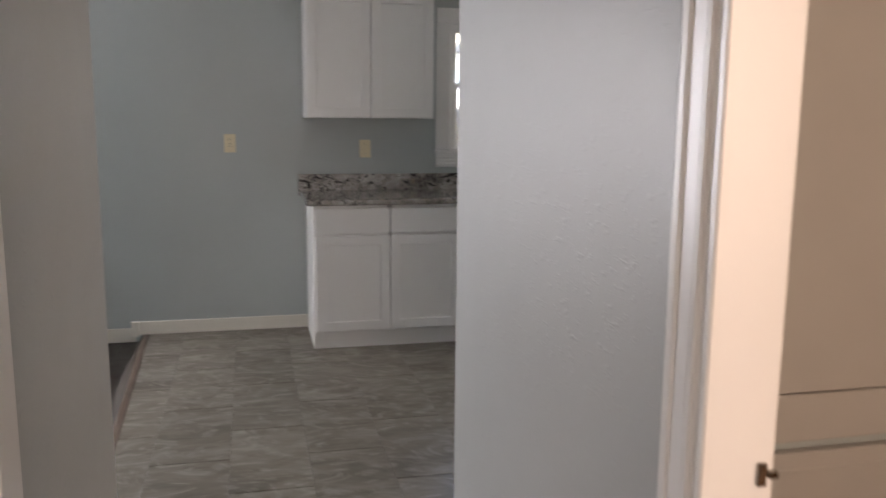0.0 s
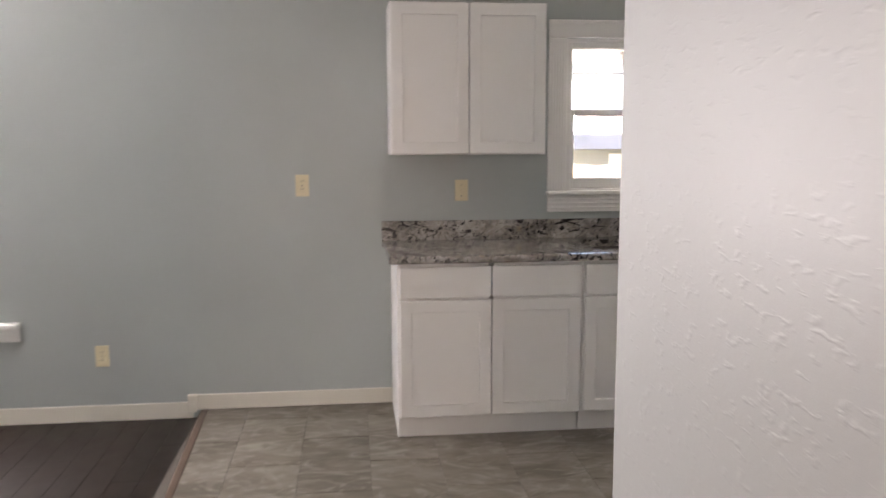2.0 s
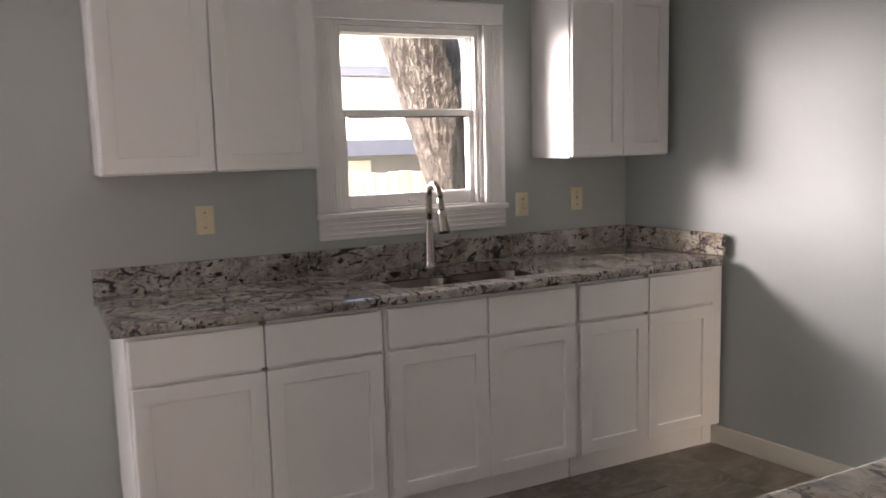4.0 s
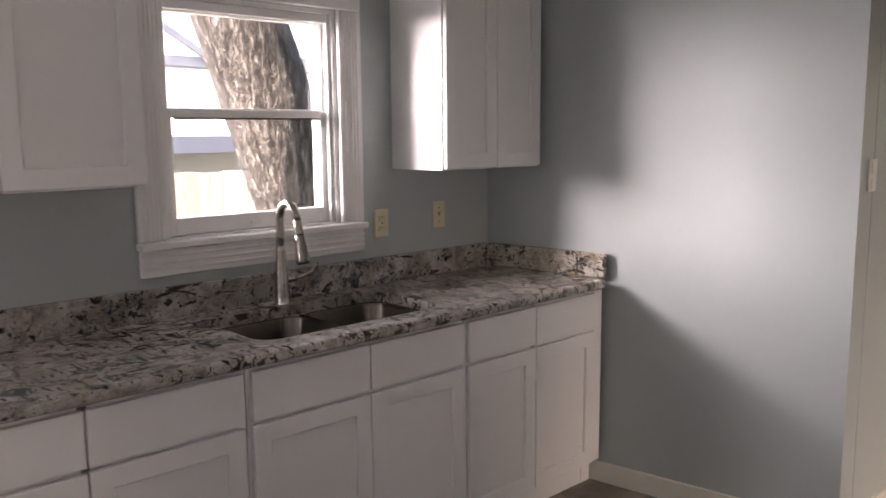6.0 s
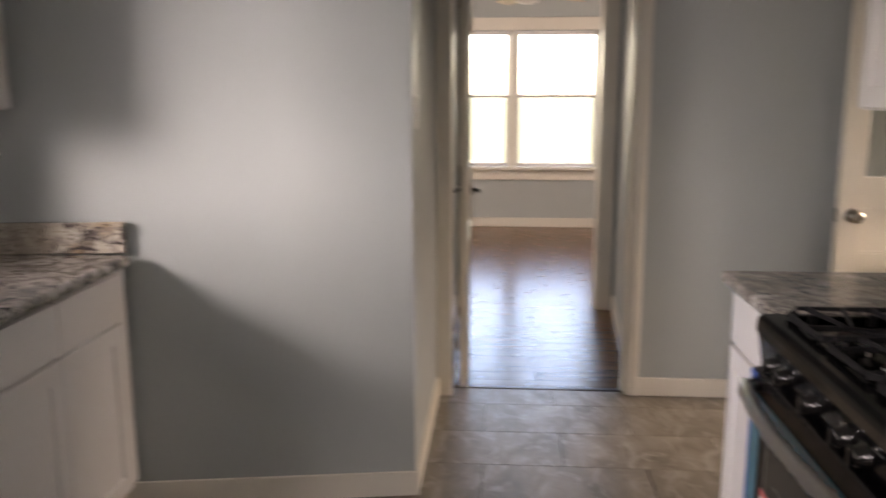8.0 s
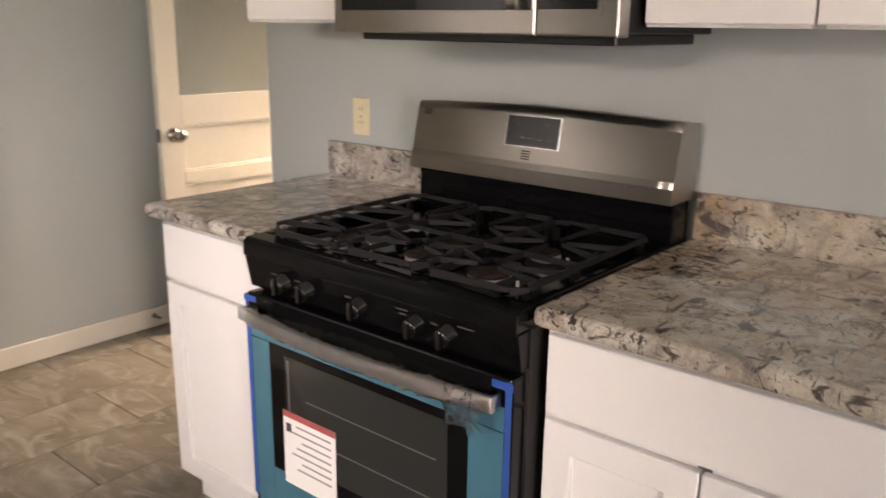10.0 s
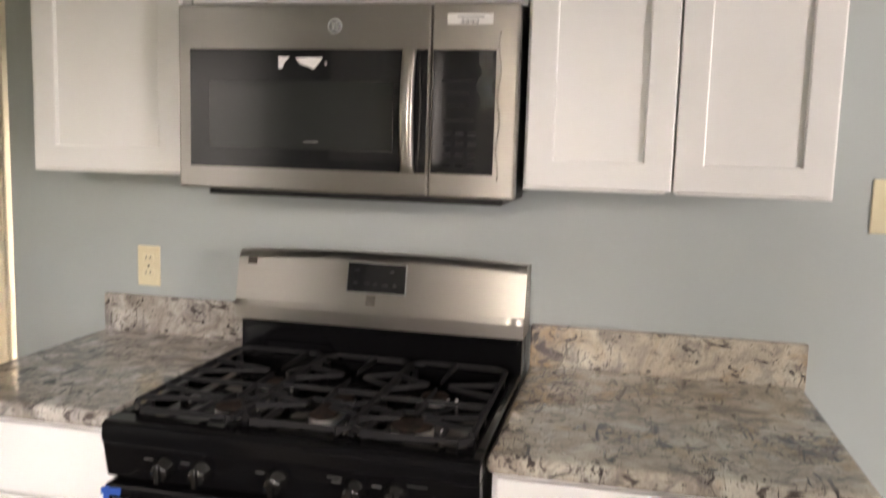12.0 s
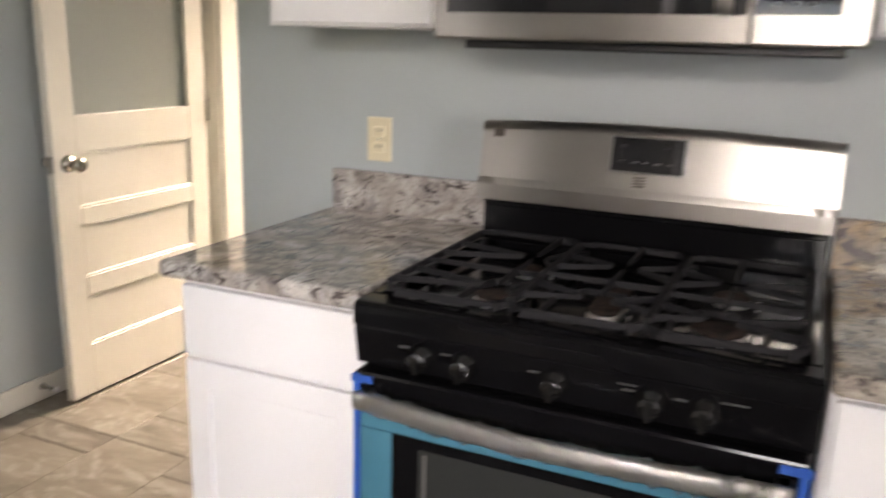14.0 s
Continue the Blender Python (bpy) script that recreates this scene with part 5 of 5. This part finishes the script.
# ---- doors ----
def half_lite_door(name, wide, label, knob_material, glass, glass_label, lever=False):
    """A panel door with a glazed upper half, hinge at the origin, width along +x, faces at y = 0 and -0.036."""
    ob = new(name)
    ORIGIN[ob.name] = Vector((0, 0, 0))
    tagged(ob, label, "door", "", "structure")
    st, h = 0.105, 2.03
    bm = nb()
    box(bm, 0, st, -0.036, 0, 0.008, h, 0.002)
    box(bm, wide - st, wide, -0.036, 0, 0.008, h, 0.002)
    for z0, z1 in ((0.008, 0.205), (0.398, 0.470), (0.668, 0.733), (0.935, 1.068), (1.905, h)):
        box(bm, st, wide - st, -0.036, 0, z0, z1, 0.002)
    part("frame", bm, M_DOOR, ob)
    for z0, z1 in ((0.205, 0.398), (0.470, 0.668), (0.733, 0.935)):
        bm = nb()
        box(bm, st, wide - st, -0.026, -0.010, z0, z1)
        p = part("panel", bm, M_DOOR, ob)
        bm = nb()
        for y0, y1 in ((-0.010, -0.003), (-0.033, -0.026)):
            box(bm, st, wide - st, y0, y1, z0, z0 + 0.010, 0.002)
            box(bm, st, wide - st, y0, y1, z1 - 0.010, z1, 0.002)
            box(bm, st, st + 0.010, y0, y1, z0 + 0.010, z1 - 0.010, 0.002)
            box(bm, wide - st - 0.010, wide - st, y0, y1, z0 + 0.010, z1 - 0.010, 0.002)
        part("moulding", bm, M_DOOR, p)
    bm = nb()
    box(bm, st - 0.004, wide - st + 0.004, -0.020, -0.016, 1.064, 1.909)
    part("pane", bm, glass, ob, glass_label)
    for side, y in ((1, 0.0), (-1, -0.036)):
        bm = nb()
        lathe(bm, [(0.032, 0.0), (0.032, 0.004), (0.026, 0.009), (0.011, 0.012), (0.010, 0.035), (0.014, 0.038)] + ([] if lever else [(0.025, 0.046), (0.028, 0.056), (0.024, 0.066), (0.008, 0.069)]), (wide - 0.062, y, 0.90), (0, side, 0), 20)
        k = part("door_knob", bm, knob_material, ob)
        if lever:
            bm = nb()
            tube(bm, [(wide - 0.062, y + side * 0.038, 0.90), (wide - 0.085, y + side * 0.045, 0.90), (wide - 0.16, y + side * 0.045, 0.898)], [0.010, 0.009, 0.007], 10)
            part("lever", bm, knob_material, k)
    bm = nb()
    box(bm, wide - 0.0005, wide + 0.0012, -0.030, -0.006, 0.87, 0.93)
    part("latch_plate", bm, knob_material, ob)
    for z in (0.20, 1.0, 1.80):
        bm = nb()
        lathe(bm, [(0.006, 0.0), (0.006, 0.09), (0.003, 0.095)], (-0.006, 0.006, z), n=10)
        part("hinge", bm, M_NICKEL, ob)
    return ob


d1 = half_lite_door("door_1", 0.800, "cream five-rail door with a glazed upper half, standing open", M_NICKEL, M_DOORGLASS, "obscure greenish glass pane")
d1.matrix_world = pose(4.628, 1.885, 0.0, 0, 0, 90)
d2 = half_lite_door("door_2", 0.760, "cream half-glazed door, swung open into the hall", M_BLACKPLASTIC, M_GLASS, "clear glass pane", True)
d2.matrix_world = pose(4.800, 4.338, 0.0, 0, 0, 1.2)
casing_boards("trim_porch_doorway", [(4.640, 4.657, 1.625, 1.755, 0.0, 2.06), (3.838, 3.855, 1.625, 1.755, 0.0, 2.06), (4.658, 4.745, 1.749, 1.764, 0.0, 2.13), (3.75, 3.837, 1.749, 1.764, 0.0, 2.13), (3.75, 4.745, 1.749, 1.764, 2.061, 2.13)],
              M_DOOR, "cream painted doorway casing")
bm = nb()
tube(bm, [(4.760, 2.712, 0.055), (4.735, 2.712, 0.055), (4.690, 2.712, 0.055)], [0.012, 0.006, 0.006], 12)
stop = thing("door_stop", (4.760, 2.712, 0.045), "small sprung metal door stop on the skirting", "door stop")
part("spring", bm, M_NICKEL, stop)
bm = nb()
lathe(bm, [(0.010, 0.0), (0.011, 0.012), (0.007, 0.016)], (4.692, 2.712, 0.055), (-1, 0, 0), 14)
part("rubber_tip", bm, M_WHITEPLASTIC, stop, "white rubber tip")

# ---- far room: ceiling fan ----
fan = thing("ceiling_fan", (8.35, 3.95, 2.17), "pale ceiling fan hanging in the far room", "ceiling fan")
bm = nb()
lathe(bm, [(0.05, 0.0), (0.10, 0.02), (0.11, 0.07), (0.09, 0.11), (0.02, 0.12), (0.015, 0.20), (0.06, 0.22), (0.065, 0.265)], (8.35, 3.95, 2.175))
part("motor", bm, M_WHITEPLASTIC, fan)
for i in range(5):
    a = radians(20 + 72 * i)
    bm = nb()
    box(bm, 0.13, 0.62, -0.065, 0.065, 0.0, 0.008, 0.003)
    bm.transform(Matrix.Translation((8.35, 3.95, 2.235)) @ Matrix.Rotation(a, 4, "Z") @ Matrix.Rotation(radians(12), 4, "X"))
    part("blade", bm, M_FANBLADE, fan)
    bm = nb()
    box(bm, 0.08, 0.16, -0.015, 0.015, -0.004, 0.004, 0.001)
    bm.transform(Matrix.Translation((8.35, 3.95, 2.235)) @ Matrix.Rotation(a, 4, "Z"))
    part("blade_iron", bm, M_WHITEPLASTIC, fan)

# ---- outdoors ----
bm = nb()
for x0, x1, y0, y1 in ((-400, 400, 6.16, 400), (-400, 400, -400, -1.33), (-400, -3.73, -1.33, 6.16), (9.99, 400, -1.33, 6.16)):
    bm.faces.new([bm.verts.new(p) for p in ((x0, y0, -0.45), (x1, y0, -0.45), (x1, y1, -0.45), (x0, y1, -0.45))])
setting("ground", bm, M_LAWN, "dry patchy lawn", "ground")


def limb(bm, points, radii, n, seed):
    """A rough round limb along points, its skin knobbly and furrowed."""
    pts = [Vector(p) for p in points]
    rings = []
    for i, p in enumerate(pts):
        ring = []
        for j in range(n):
            a = 2 * math.pi * j / n
            d = Vector((math.cos(a), math.sin(a), 0))
            q = Vector((d.x * 7.0 + seed, d.y * 7.0, p.z * 1.6))
            k = 1.0 + 0.07 * noise.noise(q * 0.4) + 0.05 * abs(noise.noise(q * 1.6)) + 0.022 * noise.noise(Vector((q.x * 2.2, q.y * 2.2, q.z * 9.0))) - 0.035 * (1 - abs(noise.noise(Vector((a * 4.5 + seed, p.z * 2.2, 1.3))))) ** 3
            ring.append(bm.verts.new(p + d * radii[i] * k))
        rings.append(ring)
    for a, b in zip(rings, rings[1:]):
        for j in range(n):
            bm.faces.new((a[j], a[(j + 1) % n], b[(j + 1) % n], b[j])).smooth = True
    bm.faces.new(rings[-1])


def tree(name, at, lean, height, radius, label, crown_at, crown_r, seed, fine=True):
    ob = thing(name, at, label, "tree")
    at = Vector(at)
    n = 72 if fine else 12
    steps = 110 if fine else 10
    bm = nb()
    pts, rad = [], []
    for i in range(steps + 1):
        u = i / steps
        z = at.z + height * u
        pts.append((at.x + lean[0] * height * u + 0.03 * math.sin(u * 7), at.y + lean[1] * height * u, z))
        rad.append(radius * max(1.12 - 0.62 * u, 1.5 - 5.0 * u))
    limb(bm, pts, rad, n, seed)
    part("trunk", bm, M_BARK, ob)
    r = random.Random(seed)
    tip = Vector(pts[-1])
    for i in range(5):
        bm = nb()
        a = 2 * math.pi * i / 5 + r.random()
        end = Vector(crown_at) + Vector((math.cos(a), math.sin(a), r.uniform(-0.2, 0.5))) * crown_r * 0.7
        limb(bm, [tip.lerp(end, k / 6) + Vector((0, 0, 0.25 * math.sin(k / 6 * 3.14))) for k in range(7)], [radius * 0.45 * (1 - k / 7.5) for k in range(7)], 8, seed + i)
        part("limb", bm, M_BARK, ob)
    verts, faces = [], []
    for i in range(1500):
        d = Vector((r.gauss(0, 1), r.gauss(0, 1), r.gauss(0, 0.8))).normalized() * crown_r * r.uniform(0.35, 1.0)
        c = Vector(crown_at) + d + Vector((0, 0, 0.5 * noise.noise(d)))
        e = Euler((r.uniform(0, 6.3), r.uniform(0, 6.3), r.uniform(0, 6.3))).to_matrix()
        s = r.uniform(0.10, 0.22)
        k = len(verts)
        verts += [c + e @ Vector(v) * s for v in ((-1, 0, 0), (0, -0.45, 0.1), (1, 0, 0), (0, 0.45, 0.1))]
        faces.append((k, k + 1, k + 2, k + 3))
    me = bpy.data.meshes.new("crown")
    me.from_pydata([v - Vector(at) for v in verts], [], faces)
    me.materials.append(M_LEAF)
    crown = new("crown", me)
    crown.parent = ob
    return ob


tree("yard_tree", (3.51, 6.80, -0.45), (-0.335, 0.01), 7.5, 0.235, "big old tree with furrowed grey-brown bark leaning past the window", (0.4, 8.2, 9.5), 2.4, 3)
tree("street_tree", (17.5, 7.6, -0.45), (0.02, 0.0), 2.6, 0.16, "leafy green tree beyond the far windows", (17.6, 7.4, 4.0), 2.0, 11, False)

house = thing("neighbour_house", (7.0, 17.5, -0.45), "pale neighbouring house with grey eaves and a shingle roof", "house")
bm = nb()
box(bm, 0.5, 14.0, 15.2, 21.0, -0.45, 2.6)
part("wall", bm, M_SIDING, house)
for i in range(15):
    bm = nb()
    z = -0.40 + 0.19 * i
    side_prism(bm, [(15.199, z), (15.170, z), (15.190, z + 0.18), (15.199, z + 0.18)], 0.5, 14.0)
    part("siding_board", bm, M_SIDING, house)
bm = nb()
side_prism(bm, [(14.7, 2.60), (14.7, 2.72), (18.1, 4.5), (21.5, 2.72), (21.5, 2.60), (18.1, 4.35)], 0.1, 14.4)
part("roof", bm, M_ROOF, house)
bm = nb()
box(bm, 0.1, 14.4, 14.66, 14.70, 2.50, 2.70)
box(bm, 0.1, 14.4, 14.70, 15.19, 2.50, 2.54)
part("fascia", bm, M_GREYTRIM, house, "grey fascia and soffit")
bm = nb()
side = [bm.verts.new(p) for p in ((6.44, 14.655, 2.64), (-0.40, 14.655, 2.64), (3.02, 14.655, 4.70))]
rear = [bm.verts.new((v.co.x, 14.70, v.co.z)) for v in side]
bm.faces.new(side), bm.faces.new(rear[::-1])
for i in range(3):
    bm.faces.new((side[i], rear[i], rear[(i + 1) % 3], side[(i + 1) % 3]))
bmesh.ops.recalc_face_normals(bm, faces=bm.faces)
part("gable", bm, M_GABLE, house, "cream painted gable front")
for x0, x1 in ((3.02, 6.60), (3.02, -0.56)):
    bm = nb()
    vs = [bm.verts.new((x, y, z + d)) for y in (14.56, 14.72) for x, z in ((x0, 4.70), (x1, 2.54)) for d in (0.0, 0.10)]
    for q in ((0, 1, 3, 2), (4, 6, 7, 5), (0, 4, 5, 1), (2, 3, 7, 6), (1, 5, 7, 3), (0, 2, 6, 4)):
        bm.faces.new([vs[i] for i in q])
    bmesh.ops.recalc_face_normals(bm, faces=bm.faces)
    part("rake_board", bm, M_GREYTRIM, house, "grey rake board")
for x in (4.3, 7.0, 10.2):
    bm = nb()
    box(bm, x, x + 0.9, 15.12, 15.165, 0.55, 1.75, 0.01)
    w = part("window", bm, M_WHITE, house)
    for z in (0.61, 1.17):
        bm = nb()
        box(bm, x + 0.06, x + 0.84, 15.10, 15.118, z, z + 0.52)
        part("pane", bm, M_HOUSEGLASS, w)
shed = thing("garden_shed", (6.0, 13.4, -0.45), "low grey shed with a pale metal roof behind the fence", "shed")
bm = nb()
box(bm, 2.6, 9.0, 13.4, 14.4, -0.45, 1.62)
part("wall", bm, M_SHED, shed)
bm = nb()
side_prism(bm, [(12.45, 1.505), (12.45, 1.535), (14.5, 1.86), (14.5, 1.83)], 2.4, 9.2)
part("roof", bm, M_SIDING, shed, "pale metal roof")
bm = nb()
box(bm, 2.4, 9.2, 12.42, 12.448, 1.30, 1.50, 0.004)
part("fascia", bm, M_GREYTRIM, shed, "dark grey roof edge board")
for x in (4.55,):
    bm = nb()
    box(bm, x, x + 0.42, 13.37, 13.399, 0.90, 1.22, 0.004)
    part("window", bm, M_WHITE, shed)
fence = thing("garden_fence", (6.0, 11.5, -0.45), "pale new pine board fence", "fence")
for i in range(46):
    bm = nb()
    x = 2.2 + 0.15 * i
    box(bm, x, x + 0.138, 11.5, 11.52, -0.43, 1.12 + 0.01 * math.sin(i * 1.7), 0.004)
    part("board", bm, M_FENCE, fence)
for z in (0.0, 0.85):
    bm = nb()
    box(bm, 2.2, 9.1, 11.521, 11.56, z, z + 0.09, 0.003)
    part("rail", bm, M_FENCE, fence)

# ---- floor pieces ----
PIECES = {}


def piece(name, parent, x0, x1, y0, y1, top, thick, material, cut0=None, cut1=None):
    """A floor piece with eased edges; cut0 and cut1 shift its left corners."""
    w, d = x1 - x0, y1 - y0
    c0, c1 = cut0 or 0.0, cut1 or 0.0
    key = (name, material.name, round(w, 3), round(d, 3), round(c0, 3), round(c1, 3))
    if key not in PIECES:
        bm = nb()
        e = 0.0014
        base = [(c0, 0), (w, 0), (w, d), (c1, d)]
        inner = [(c0 + e, e), (w - e, e), (w - e, d - e), (c1 + e, d - e)]
        lo = [bm.verts.new((x, y, -thick)) for x, y in base]
        mid = [bm.verts.new((x, y, -e * 0.7)) for x, y in base]
        hi = [bm.verts.new((x, y, 0)) for x, y in inner]
        for i in range(4):
            j = (i + 1) % 4
            bm.faces.new((lo[i], lo[j], mid[j], mid[i]))
            bm.faces.new((mid[i], mid[j], hi[j], hi[i]))
        bm.faces.new(hi)
        PIECES[key] = mesh_of(bm, name, material)
    ob = new(name, PIECES[key])
    ob.parent = parent
    ob.location = (x0, y0, top)
    return ob


TW, TL, JOINT = 0.3175, 0.635, 0.0040


def tiles(x_lo, x_hi, y_lo, y_hi, slant=False):
    k0 = math.floor((x_lo - 4.612) / TW)
    k = k0
    while 4.612 + k * TW < x_hi:
        a, b = max(x_lo, 4.612 + k * TW), min(x_hi, 4.615 + (k + 1) * TW)
        y = 4.21 + (TL / 2 if k % 2 == 0 else 0.0) - 12 * TL
        while y < y_hi:
            c, d = max(y_lo, y), min(y_hi, y + TL)
            if d - c > 0.02 and b - a > 0.02:
                if slant and a < left_edge(c):
                    l0, l1 = left_edge(c), left_edge(d)
                    if b - max(l0, l1) > 0.02:
                        m = min(l0, l1)
                        piece("tile", floor, m, b - JOINT, c, d - JOINT, 0.0, 0.01, M_TILE, l0 - m, l1 - m)
                else:
                    piece("tile", floor, a, b - JOINT, c, d - JOINT, 0.0, 0.01, M_TILE)
            y += TL
        k += 1


tiles(-0.12, 4.815, 2.815, 5.998, True)
tiles(left_edge(2.6) + 0.01, 1.149, 2.425, 2.814)
tiles(0.29, 1.148, -1.198, 2.424)
tiles(3.725, 4.77, 1.75, 2.814)
tiles(3.61, 4.77, 0.33, 1.749)


def planks(parent, x_lo, x_hi, y_lo, y_hi, top, material, wide, seed, slant=False):
    r = random.Random(seed)
    x = x_lo
    while x < x_hi - 0.005:
        b = min(x + wide, x_hi)
        y = y_lo - r.uniform(0, 0.9)
        while y < y_hi:
            length = r.choice((0.9, 1.2, 1.5))
            c, d = max(y, y_lo), min(y + length, y_hi)
            if d - c > 0.03:
                piece("plank", parent, x, b - 0.0008, c, d - 0.0008, top, 0.012, material)
            y += length
        x += wide


planks(floor_dining, -3.598, -0.06, 2.425, 5.998, WOOD, M_DARKWOOD, 0.125, 1)
planks(floor_hall, 4.852, 6.52, 3.38, 4.448, HALL_WOOD, M_OAK, 0.125, 2)
planks(floor_hall, 6.521, 9.828, 1.80, 6.0, HALL_WOOD, M_OAK, 0.125, 3)
